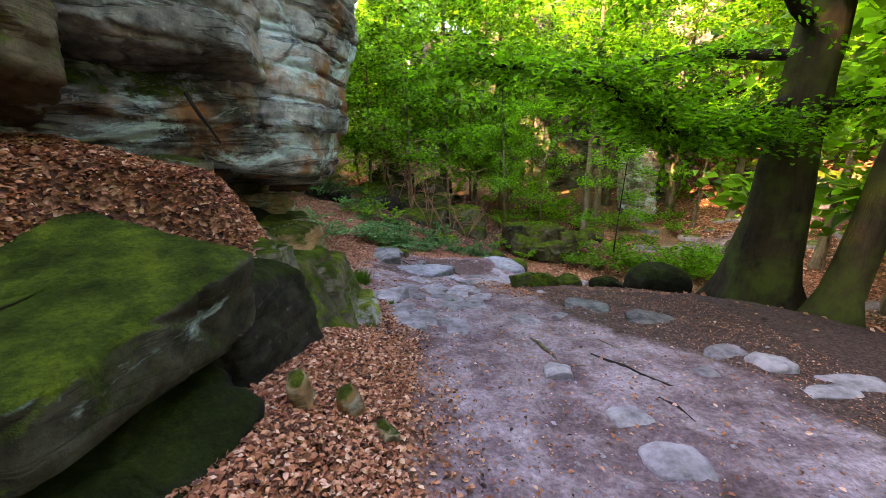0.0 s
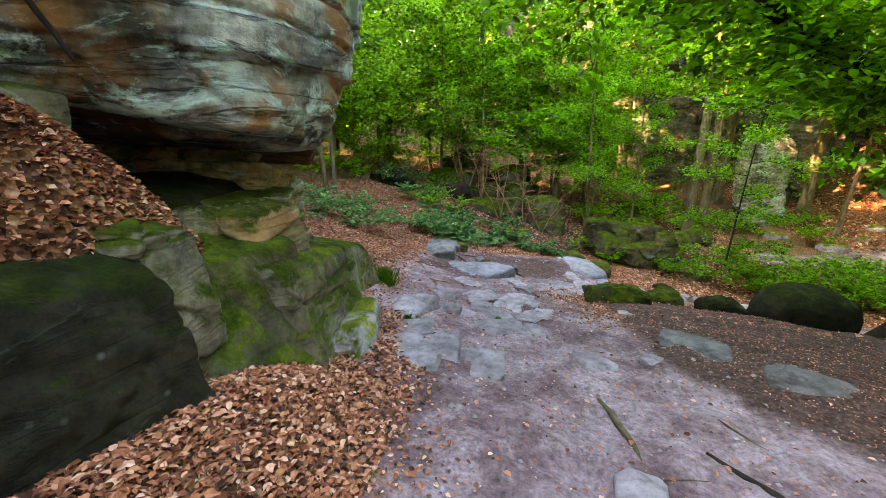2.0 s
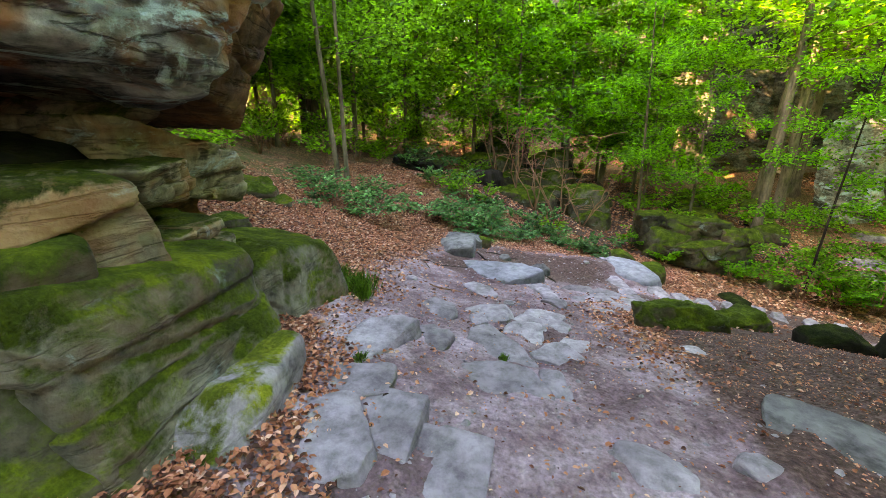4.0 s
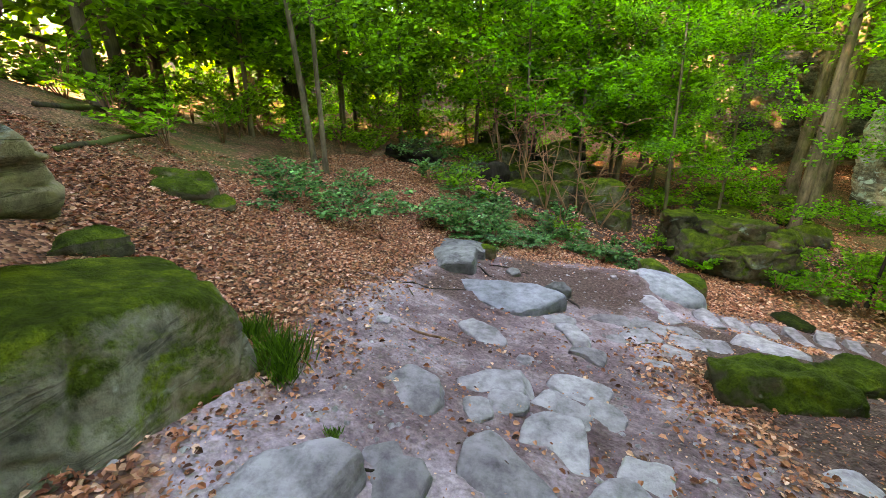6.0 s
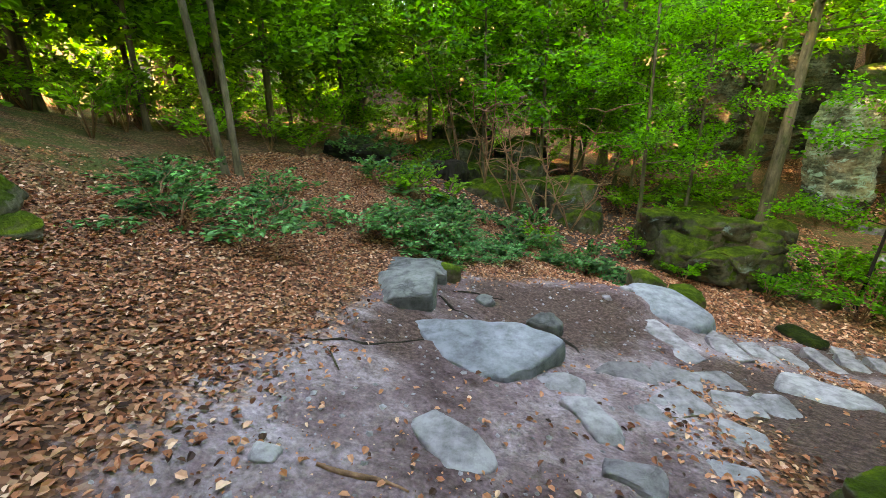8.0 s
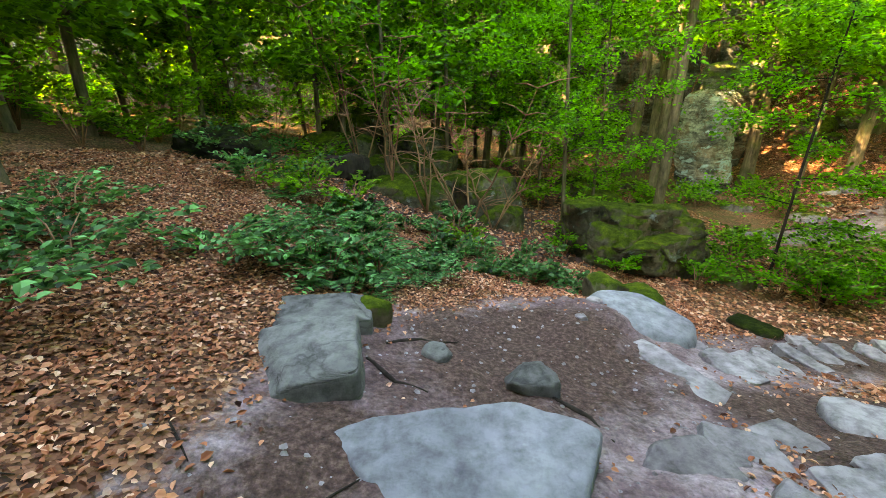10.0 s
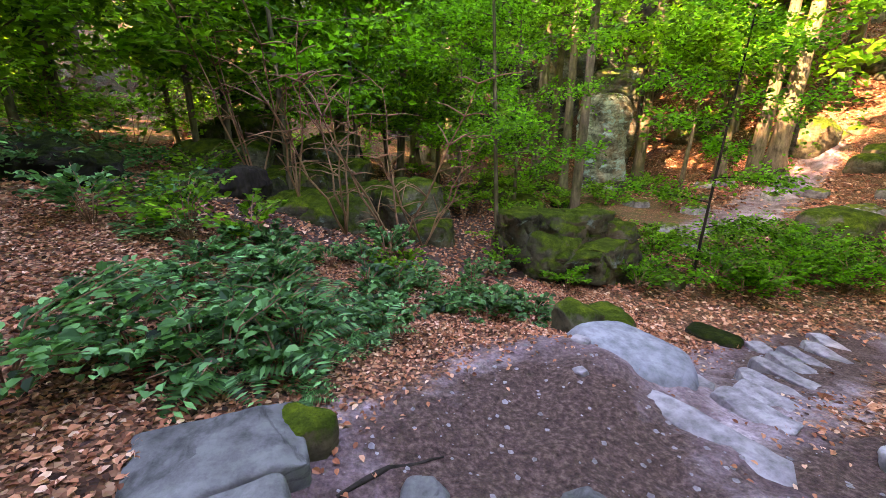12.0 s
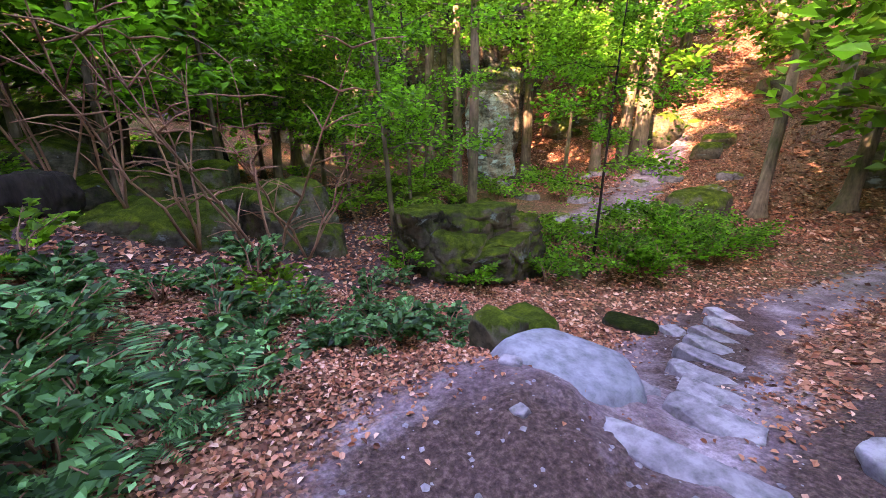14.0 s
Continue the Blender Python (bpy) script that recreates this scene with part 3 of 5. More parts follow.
hewn("rock_ledge", (-2.6, 4.35, 0.05), [(12, 6, 0.62), (85, 0, 0.66), (0, 88, 0.36), (0, -88, 0.5), (-90, 0, 0.9), (180, 0, 0.8)], 63, M_RUSTY,
     "shaded recess of layered sandstone below the ledge", "rock ledge", 40, 20, 0.04, 0.5, 0.03, 0.05, 0.17)
# near-black colour deepens the shade in the gap below the overhang
rock("rock_ledge", -2.3, 3.5, 0.35, 1.3, 1.3, 0.9, 8, 64, M_SHADEMOSS, "rock at the back of the undercut, coloured dark as in shade", "rock ledge", res=22, boxy=6, amp=0.06)
# the stones set upright in the toe of the bank
for i, (x, y, h, r) in enumerate(((-0.70, 1.72, 0.34, 20), (-0.50, 1.86, 0.30, -15), (-0.31, 1.80, 0.18, 50))):
    stone("stone", x, y, 0.10, 0.16, h * 0.8, r, 70 + i, M_LEDGE, "small upright stone standing among dry leaves", 0.62, res=8, boxy=4, amp=0.08, tilt=(12, -14))

# flat stones trodden into the path: x, y, length, width, turn, proud height
SLABS = [(0.17, 4.62, 0.55, 0.58, 40, 0.06), (0.10, 5.20, 0.32, 0.74, 38, 0.06), (0.50, 4.82, 0.22, 0.36, 12, 0.05), (-0.26, 4.02, 0.46, 0.44, 12, 0.05), (-0.44, 5.14, 0.17, 0.26, 30, 0.04), (-0.71, 4.67, 0.36, 0.80, -12, 0.07), (-0.37, 5.03, 0.22, 0.37, -3, 0.05), (-0.61, 5.70, 0.40, 0.46, -12, 0.05),
         (-0.16, 6.12, 0.44, 0.26, 18, 0.06), (0.23, 5.70, 0.33, 0.40, -5, 0.05), (-0.56, 4.20, 0.46, 0.36, 16, 0.05), (-0.05, 5.92, 0.22, 0.2, 7, 0.05),
         (-0.20, 5.80, 0.16, 0.2, 15, 0.05), (0.25, 6.02, 0.34, 0.26, -27, 0.06), (0.34, 6.36, 0.36, 0.26, -14, 0.05), (0.48, 6.06, 0.24, 0.3, -18, 0.05),
         (0.05, 3.9, 0.5, 0.42, 10, 0.035), (-0.45, 3.75, 0.42, 0.5, 40, 0.035), (0.5, 5.35, 0.34, 0.28, 30, 0.05), (0.62, 5.62, 0.24, 0.2, 0, 0.05),
         (0.72, 8.38, 0.44, 0.34, 12, 0.07), (1.12, 8.52, 0.40, 0.42, -22, 0.07), (0.98, 8.02, 0.42, 0.32, 34, 0.06), (1.42, 8.2, 0.38, 0.34, -10, 0.06), (1.52, 8.66, 0.34, 0.3, 20, 0.07), (1.2, 7.7, 0.30, 0.24, -30, 0.05), (0.72, 7.82, 0.22, 0.2, 10, 0.05), (1.75, 8.3, 0.26, 0.3, 5, 0.05)]
ROUGHS = [(0.94, 2.86, 0.22, 0.26, -8, 0.12), (1.25, 2.25, 0.28, 0.26, 7, 0.05), (2.82, 3.05, 0.33, 0.28, 0, 0.10), (2.42, 4.25, 0.55, 0.42, -17, 0.07),
          (1.88, 4.83, 0.55, 0.5, -20, 0.05), (0.95, 4.22, 0.34, 0.24, -6, 0.06), (2.61, 3.34, 0.42, 0.24, 17, 0.08), (2.94, 2.61, 0.44, 0.2, 3, 0.06),
          (3.27, 2.78, 0.46, 0.3, -5, 0.08), (1.31, 1.82, 0.36, 0.28, -8, 0.06), (2.20, 2.93, 0.2, 0.16, 0, 0.05), (1.42, 4.42, 0.2, 0.16, 40, 0.05),
          (-0.45, 7.00, 0.48, 0.26, -44, 0.09), (0.32, 7.54, 0.46, 0.2, -59, 0.09), (0.42, 7.02, 0.28, 0.2, -18, 0.10), (-0.05, 6.62, 0.16, 0.12, 0, 0.04),
          (0.16, 7.95, 0.34, 0.30, -14, 0.06), (0.95, 8.45, 0.2, 0.16, 10, 0.06), (1.0, 7.3, 0.24, 0.2, 10, 0.04), (1.23, 10.70, 0.16, 0.12, -56, 0.06),
          (0.9, 10.25, 0.12, 0.1, 0, 0.04), (-1.15, 6.55, 0.12, 0.1, 0, 0.05), (1.55, 5.95, 0.22, 0.18, 20, 0.04)]
for i, (x, y, a, b, r, h) in enumerate(SLABS):
    stone("path_slab", x, y, a * 1.12, b * 1.12, 0.16, r, 100 + i, M_PAVE, "flat grey sandstone slab worn into the path", 0.34 * h / 0.16, group="stones in the path", res=14, boxy=7, cuts=8, amp=0.05, detail=4.0, prism=True)
for i, (x, y, a, b, r, h) in enumerate(ROUGHS):
    stone("stone", x, y, a, b, max(0.12, h * 1.7), r, 140 + i, M_BLOCK if x > 1.6 and y > 3.5 else M_PAVE, "grey stone bedded in the trodden path", 0.62 * h / max(0.12, h * 1.7), group="stones in the path", res=9, boxy=6, cuts=10, amp=0.06)

# the larger stones further on
stone("flat_stone", -0.37, 8.22, 1.60, 0.80, 0.24, 4, 191, M_SMOOTH, "broad wedge-shaped pale grey slab in the path", 0.36, res=28, boxy=9, cuts=5, amp=0.035, prism=True, taper=0.72)
stone("stone_block", -1.33, 9.04, 0.66, 0.70, 0.50, 8, 192, M_BLOCK, "squared grey stone block, cracked, beside the path", 0.25, res=22, boxy=16, cuts=3, amp=0.035, tilt=(0, -5))
stone("stone_block", -1.38, 9.74, 0.70, 0.52, 0.40, 10, 193, M_BLOCK, "squared grey stone block behind the cracked one", 0.27, res=18, boxy=16, cuts=3, amp=0.035)
stone("mossy_stone", -1.05, 9.85, 0.24, 0.34, 0.3, 58, 194, M_MOSSY, "small mossy stone against the squared blocks", 0.55, res=12, boxy=4, amp=0.07)
hewn("boulder", (1.68, 10.52, -2.18), [(-39, 10, 0.52), (30, 12, 0.56), (95, 20, 0.6), (-95, 30, 0.5), (-20, 78, 0.33), (180, 40, 0.55), (0, -88, 0.5)], 195, M_SMOOTH,
     "smooth grey boulder beside the stone steps", res=44, sharp=9, amp=0.02, joint=0.9, groove=0.004, strata=0.006, layers=0.16, chips=1)
stone("mossy_stone", 1.62, 11.28, 0.5, 0.46, 0.62, 22, 196, M_MOSSY, "rounded stone capped with bright moss", 0.62, res=18, boxy=3.5, amp=0.06)
stone("mossy_stone", 2.30, 11.62, 0.55, 0.6, 0.55, -7, 197, M_MOSSY, "rounded stone capped with moss", 0.55, res=16, boxy=3.5, amp=0.07)
stone("mossy_stone", 3.84, 11.40, 0.62, 0.4, 0.2, -70, 198, M_SHADEMOSS, "flat dark mossy stone on the bare slope", 0.5, res=12, boxy=4, amp=0.07)
stone("mossy_stone", 1.66, 6.98, 0.88, 0.6, 0.56, 24, 199, M_MOSSY, "dark mossy boulder on the rim of the path", 0.5, "boulder", res=26, boxy=3.0, amp=0.14, detail=3.6)
stone("mossy_stone", 2.55, 7.75, 0.6, 0.45, 0.46, 24, 200, M_MOSSY, "dark mossy boulder on the rim of the path", 0.45, "boulder", res=20, boxy=3.0, amp=0.14)
stone("mossy_stone", 3.1, 7.1, 0.6, 0.4, 0.42, 10, 201, M_SHADEMOSS, "dark mossy boulder on the rim of the path", 0.45, "boulder", res=16, boxy=3.6, amp=0.09)
stone("mossy_stone", 3.95, 6.9, 1.1, 0.8, 0.85, 10, 202, M_SHADEMOSS, "dark rounded mossy boulder on the rim of the path", 0.55, "boulder", res=20, boxy=3.2, amp=0.07)
stone("stone", 0.10, 9.12, 0.36, 0.26, 0.24, -6, 203, M_BLOCK, "angular grey stone in the dark earth", 0.48, res=14, boxy=5, cuts=9, amp=0.08)
stone("stone", -0.53, 9.42, 0.22, 0.18, 0.14, -27, 204, M_BLOCK, "small dark stone in the earth", 0.5, res=8, boxy=3.5, amp=0.08)
stone("boulder", 2.45, 8.85, 0.7, 0.5, 0.26, -30, 207, M_PAVE, "low grey boulder beside the steps", 0.28, "boulder", res=18, boxy=4, amp=0.06)
STEPS = [(1.45, 9.55, 1.05, 0.36, -72), (2.08, 9.72, 0.62, 0.30, -80), (2.52, 9.9, 0.72, 0.26, -78), (2.98, 10.12, 0.72, 0.26, -84), (3.42, 10.28, 0.74, 0.24, -86), (3.86, 10.42, 0.72, 0.26, -94),
         (4.3, 10.58, 0.72, 0.26, -100), (4.84, 10.72, 0.70, 0.26, -106), (5.4, 10.95, 0.7, 0.26, -112), (2.12, 10.22, 0.26, 0.22, -80), (4.1, 11.0, 0.3, 0.24, -110)]
for i, (x, y, a, b, r) in enumerate(STEPS):
    stone("stone_step", x, y, a, b, 0.2, r, 220 + i, M_PAVE, "rough pale stone step bedded in the slope", 0.2, "step", "steps down the slope", res=12, boxy=6, cuts=8, amp=0.05, detail=4.0, prism=True)

# rocks in the hollow
stone("boulder", 0.95, 16.3, 1.5, 1.4, 1.7, 20, 240, M_MOSSY, "big boulder in the hollow, dry leaves on top", 0.62, "boulder", res=24, boxy=4, amp=0.09)
stone("boulder", 0.1, 17.3, 1.3, 1.2, 1.0, 50, 241, M_MOSSY, "mossy boulder in the hollow", 0.6, "boulder", res=18, boxy=4, amp=0.1)
stone("boulder", -0.3, 18.8, 1.6, 1.3, 1.3, 10, 242, M_MOSSY, "mossy boulder in the hollow", 0.6, "boulder", res=18, boxy=4, amp=0.1)
for i, (x, y, z, w, d, h) in enumerate(((3.05, 14.1, -2.55, 0.55, 0.55, 0.62), (4.15, 14.05, -2.75, 0.62, 0.55, 0.60), (3.6, 14.45, -1.98, 0.70, 0.50, 0.34), (4.55, 14.25, -2.35, 0.34, 0.50, 0.55), (2.6, 14.5, -2.05, 0.42, 0.45, 0.48), (3.7, 13.75, -2.3, 0.75, 0.36, 0.17))):
    hewn("boulder", (x, y, z), [(5 + 9 * i, 3, w), (185, 0, w), (-88 + 5 * i, 4, d), (90, 0, d), (40 * i, 86, h), (0, -88, h + 0.25)], 250 + i, M_MOSSY,
         "block of a low bank of mossy rocks", "boulder", 30, 18, 0.07, 0.4, 0.05, group="bank of mossy rocks", chips=9)
stone("mossy_stone", 5.4, 13.6, 0.7, 0.55, 0.55, 30, 260, M_MOSSY, "mossy stone beside the bare slope", 0.55, res=14, boxy=3.5, amp=0.08)
stone("boulder", 11.9, 14.6, 1.9, 1.5, 1.7, 10, 261, M_MOSSY, "boulder overgrown with moss and seedlings", 0.6, "boulder", res=20, boxy=3.5, amp=0.1)
stone("boulder", 19.0, 20.2, 2.0, 1.7, 1.9, 10, 262, M_MOSSY, "sunlit mossy boulder beside the upper path", 0.6, "boulder", res=20, boxy=3.5, amp=0.1)
rnd = random.Random(77)
for i in range(34):
    u, w = rnd.uniform(0, 1), rnd.uniform(0, 1)
    x, y = 17.5 + 15 * u, 11 + 14 * w
    s = rnd.uniform(0.5, 1.3)
    stone("mossy_stone", x, y, s * 1.3, s, s * 0.8, rnd.uniform(0, 180), 270 + i, M_MOSSY, "mossy stone on the leaf-covered hillside", 0.55, group="stones on the hillside", res=9, boxy=3.5, amp=0.1)
for i in range(16):
    x, y = rnd.uniform(8, 17), rnd.uniform(15.5, 21)
    s = rnd.uniform(0.3, 0.8)
    stone("stone", x, y, s * 1.3, s, s * 0.7, rnd.uniform(0, 180), 310 + i, M_PAVEMOSS, "grey stone on the bare valley path", 0.5, group="stones in the valley", res=8, boxy=4, amp=0.08)
for i, (x, y, s) in enumerate(((-3.95, 7.25, 0.55), (-4.2, 7.5, 0.5), (-3.6, 7.3, 0.35), (-2.75, 5.6, 0.36), (-1.3, 5.45, 0.18))):
    stone("mossy_stone", x, y, s * 1.4, s * 0.9, s * 0.6, 30 + 20 * i, 330 + i, M_MOSSY, "mossy stone on the leaf slope", 0.4, res=14, boxy=4, cuts=10, amp=0.13)

rnd = random.Random(123)
for i in range(24):
    x, y = rnd.uniform(-3.5, 8.5), rnd.uniform(15.0, 24)
    if float(path_weight(x, y)) > 0.1 or (2.4 < x < 6 and y < 17):
        continue
    a = rnd.uniform(0.5, 1.5)
    stone("boulder", x, y, a * 1.2, a, a * rnd.uniform(0.6, 1.0), rnd.uniform(0, 180), 370 + i, M_MOSSY, "mossy boulder lying in the shaded hollow", 0.5, "boulder", "boulders in the hollow", res=14, boxy=3.6, cuts=9, amp=0.12)

for i, (x, y, a, b, h) in enumerate(((-2.8, 17.9, 2.0, 1.3, 1.2), (-1.4, 17.4, 1.5, 1.2, 1.0), (-0.4, 20.4, 2.2, 1.5, 2.2), (-2.6, 20.9, 2.6, 1.6, 2.4))):
    stone("boulder", x, y, a, b, h, 25 * i, 400 + i, M_MOSSY, "dark mossy boulder at the back of the hollow", 0.6, "boulder", "dark boulders in the hollow", res=20, boxy=4.5, cuts=9, amp=0.12, strata=0.04, layers=0.4)

# far cliffs across the hollow
FC = dict(category="cliff", strata=0.16, layers=1.1)
for i, (x, y, w, d, h, r, mat) in enumerate(((11.5, 23.8, 1.7, 1.9, 5.2, 10, M_PALECLIFF), (14.4, 26.8, 3.0, 2.6, 5.6, -20, M_FARCLIFF), (12.6, 31.4, 4.2, 4.0, 13.0, -8, M_FARCLIFF), (9.2, 32.5, 5.0, 4.0, 13.5, 6, M_FARCLIFF), (4.8, 33.0, 4.6, 4.0, 12.0, -5, M_FARCLIFF),
                                           (18.6, 31.0, 4.5, 4.0, 14.0, 12, M_FARCLIFF), (0.2, 34.5, 5.0, 4.0, 10.0, 5, M_FARCLIFF), (17.0, 29.8, 3.0, 3.0, 11.0, -15, M_FARCLIFF))):
    rock("cliff", x, y, float(land(x, y)) + h / 2 - 1.0, w, d, h, r, 350 + i, mat, "weathered sandstone cliff rising behind the trees", group="far cliffs", res=26, boxy=5, cuts=6, amp=0.09, **FC)
rock("cliff", 18.2, 28.2, 6.0, 5.0, 4.0, 3.6, 20, 360, M_FARCLIFF, "jutting head of the sandstone cliff", group="far cliffs", res=26, boxy=4.5, cuts=6, amp=0.1, **FC)
stone("boulder", 18.0, 25.6, 2.2, 1.8, 1.6, 30, 362, M_MOSSY, "mossy boulder below the pale cliff", 0.5, "boulder", res=14, boxy=3.5, amp=0.1)

# ---- trees ----


def tube(bm, pts, radii, seg=8, knob=0.0, seed=0):
    """A tapered tube along points."""
    rings = []
    side = None
    for i, p in enumerate(pts):
        p = Vector(p)
        d = (Vector(pts[min(i + 1, len(pts) - 1)]) - Vector(pts[max(i - 1, 0)])).normalized()
        if side is None:
            side = d.cross(Vector((0.31, 0.92, 0.2))).normalized()
        side = (side - d * side.dot(d)).normalized()
        up = d.cross(side)
        ring = []
        for j in range(seg):
            a = 2 * math.pi * j / seg
            o = side * math.cos(a) + up * math.sin(a)
            r = radii[i] * (1 + knob * noise.noise((p + o * radii[i]) * (0.9 / max(radii[i], 0.05)) + Vector((seed, 0, 0))))
            ring.append(bm.verts.new(p + o * r))
        rings.append(ring)
    for a, b in zip(rings[:-1], rings[1:]):
        for j in range(seg):
            bm.faces.new((a[j], a[(j + 1) % seg], b[(j + 1) % seg], b[j]))
    bm.faces.new(rings[-1])
    bm.faces.new(rings[0][::-1])


def trunk_mesh(r, height, lean, seed, seg=14, flare=0.6, wobble=0.06, n=18):
    """A trunk from the ground up, with root flare, lobed at its foot."""
    rnd = random.Random(seed)
    bm = bmesh.new()
    pts, radii, ph = [], [], rnd.uniform(0, 9)
    for i in range(n + 1):
        u = (i / n) ** 1.5
        z = -0.25 + u * (height + 0.25)
        pts.append(Vector((lean[0] * u * height + wobble * math.sin(3.1 * u + ph) * height * 0.12, lean[1] * u * height + wobble * math.cos(2.3 * u + ph) * height * 0.12, z)))
        radii.append(r * (1 - 0.72 * u) * (1 + flare * math.exp(-max(z, 0) / (r * 1.6))))
    tube(bm, pts, radii, seg, 0.16, seed)
    for v in bm.verts:
        foot = math.exp(-max(v.co.z, 0) / (r * 1.3))
        a = math.atan2(v.co.y, v.co.x)
        k = 1 + 0.30 * foot * math.sin(5 * a + ph)
        v.co.x *= k
        v.co.y *= k
    return bm, pts, radii


def kites(centres, dirs, norms, length, width, fold=0.18):
    """One folded leaf a place: arrays of verts and quads."""
    d = dirs / np.linalg.norm(dirs, axis=1, keepdims=True)
    s = np.cross(norms, d)
    s /= np.linalg.norm(s, axis=1, keepdims=True) + 1e-9
    n = np.cross(d, s)
    L, W = length[:, None], width[:, None]
    v = np.stack([centres - d * L / 2, centres + s * W / 2 - d * L * 0.05 + n * W * fold, centres + d * L / 2 - n * L * 0.06, centres - s * W / 2 - d * L * 0.05 + n * W * fold], 1)
    return v.reshape(-1, 3), np.arange(len(centres) * 4).reshape(-1, 4)


def ovals(centres, dirs, norms, length, width, fold=0.2):
    """One pointed oval leaf a place, folded along its midrib."""
    d = dirs / np.linalg.norm(dirs, axis=1, keepdims=True)
    s = np.cross(norms, d)
    s /= np.linalg.norm(s, axis=1, keepdims=True) + 1e-9
    n = np.cross(d, s)
    L, W = length[:, None], width[:, None]
    rim = n * W * fold
    v = np.stack([centres - d * L * 0.5, centres + s * W * 0.42 - d * L * 0.22 + rim, centres + s * W * 0.40 + d * L * 0.18 + rim, centres + d * L * 0.5 - n * L * 0.08,
                  centres - s * W * 0.40 + d * L * 0.18 + rim, centres - s * W * 0.42 - d * L * 0.22 + rim], 1)
    k = np.arange(len(centres))[:, None] * 6
    f = np.concatenate([k + np.array([0, 1, 2, 3]), k + np.array([0, 3, 4, 5])], 1).reshape(-1, 4)
    return v.reshape(-1, 3), f


def leaf_cloud(rng, lines, per, spread, size, droop=0.25, flat=0.65, ratio=0.68):
    """Leaves in flat sprays along twig lines (start, end)."""
    lines = np.array(lines, float)
    n = len(lines) * per
    k = np.repeat(np.arange(len(lines)), per)
    u = rng.uniform(0.15, 1.05, n)[:, None]
    a, b = lines[k, 0], lines[k, 1]
    along = b - a
    flatside = np.cross(along, np.array([0, 0, 1.0]))
    flatside /= np.linalg.norm(flatside, axis=1, keepdims=True) + 1e-6
    off = rng.uniform(-1, 1, n)[:, None] * spread * (1.1 - 0.6 * u)
    c = a + along * u + flatside * off + rng.normal(0, spread * flat * 0.4, (n, 3)) * np.array([0.5, 0.5, 1])
    c[:, 2] -= droop * np.abs(off[:, 0])
    ds = along / (np.linalg.norm(along, axis=1, keepdims=True) + 1e-6) + flatside * np.sign(off) * 0.9 + rng.normal(0, 0.35, (n, 3))
    norms = np.array([0, 0, 1.0]) + rng.normal(0, flat, (n, 3))
    ln = size * rng.uniform(0.65, 1.2, n)
    return (ovals if size < 0.1 else kites)(c, ds, norms, ln, ln * ratio)


def limb_lines(rng, pts, radii, start, count, reach, rise, sub=5):
    """Limbs off a trunk, and the twig lines that carry its leaves."""
    limbs, lines = [], []
    top = len(pts) - 1
    hs = np.array([p.z for p in pts])
    for i in range(count):
        h = start + (hs[-1] - start) * (i + rng.uniform(0, 0.9)) / count
        j = int(np.searchsorted(hs, h).clip(1, top))
        f = (h - hs[j - 1]) / max(hs[j] - hs[j - 1], 1e-6)
        p0 = pts[j - 1].lerp(pts[j], f)
        a = i * 2.4 + rng.uniform(-0.5, 0.5)
        k = 0.45 + 0.6 * math.sin(math.pi * min(1.0, 0.22 + 0.78 * (h - start) / max(hs[-1] - start, 0.1)))
        ln = reach * k * rng.uniform(0.75, 1.2)
        way = Vector((math.cos(a), math.sin(a), rise * rng.uniform(0.4, 1.3)))
        seg = [p0]
        for q in range(1, 5):
            seg.append(p0 + way * (ln * q / 4) + Vector((rng.normal(0, 0.05), rng.normal(0, 0.05), rng.normal(0, 0.05) - 0.03 * q * q * 0.3)) * ln * 0.6)
        r0 = max(0.012, radii[j] * 0.38)
        limbs.append((seg, [r0 * (1 - 0.2 * q) for q in range(5)]))
        for q in range(1, 5):
            for _ in range(sub):
                s0 = seg[q - 1].lerp(seg[q], rng.uniform(0, 1))
                b = a + rng.choice([-1, 1]) * rng.uniform(0.3, 1.3)
                tl = ln * rng.uniform(0.22, 0.5)
                lines.append((tuple(s0), tuple(s0 + Vector((math.cos(b) * tl, math.sin(b) * tl, rng.normal(0.05, 0.38) * tl)))))
        lines.append((tuple(seg[3]), tuple(seg[4])))
    return limbs, lines


TREES = [0]


def tree(name, x, y, r, height, lean, label, start, count, reach, rise=0.35, per=26, spread=0.35, size=0.09, bark=M_BARK2, leaf=M_WOOD, seg=12, sub=5, group="", sunk=0.0, flare=0.6):
    """A broad-leaved tree: trunk, limbs, and a crown of single leaves in flat sprays."""
    TREES[0] += 1
    seed = TREES[0]
    rng = np.random.default_rng(seed)
    top = base(name, x, y, floor_at(x, y) - sunk, label, "tree", group)
    bm, pts, radii = trunk_mesh(r, height, lean, seed, seg, flare)
    under(mesh_object("trunk", bm, bark), top)
    limbs, lines = limb_lines(rng, pts, radii, start, count, reach, rise, sub)
    for seg_pts, rr in limbs:
        bm = bmesh.new()
        tube(bm, seg_pts, rr, 5, 0.1, seed)
        under(mesh_object("limb", bm, bark), top)
    v, f = leaf_cloud(rng, lines, per, spread, size)
    under(raw_object("crown", v, f, leaf), top, "layered green leaves")
    return top


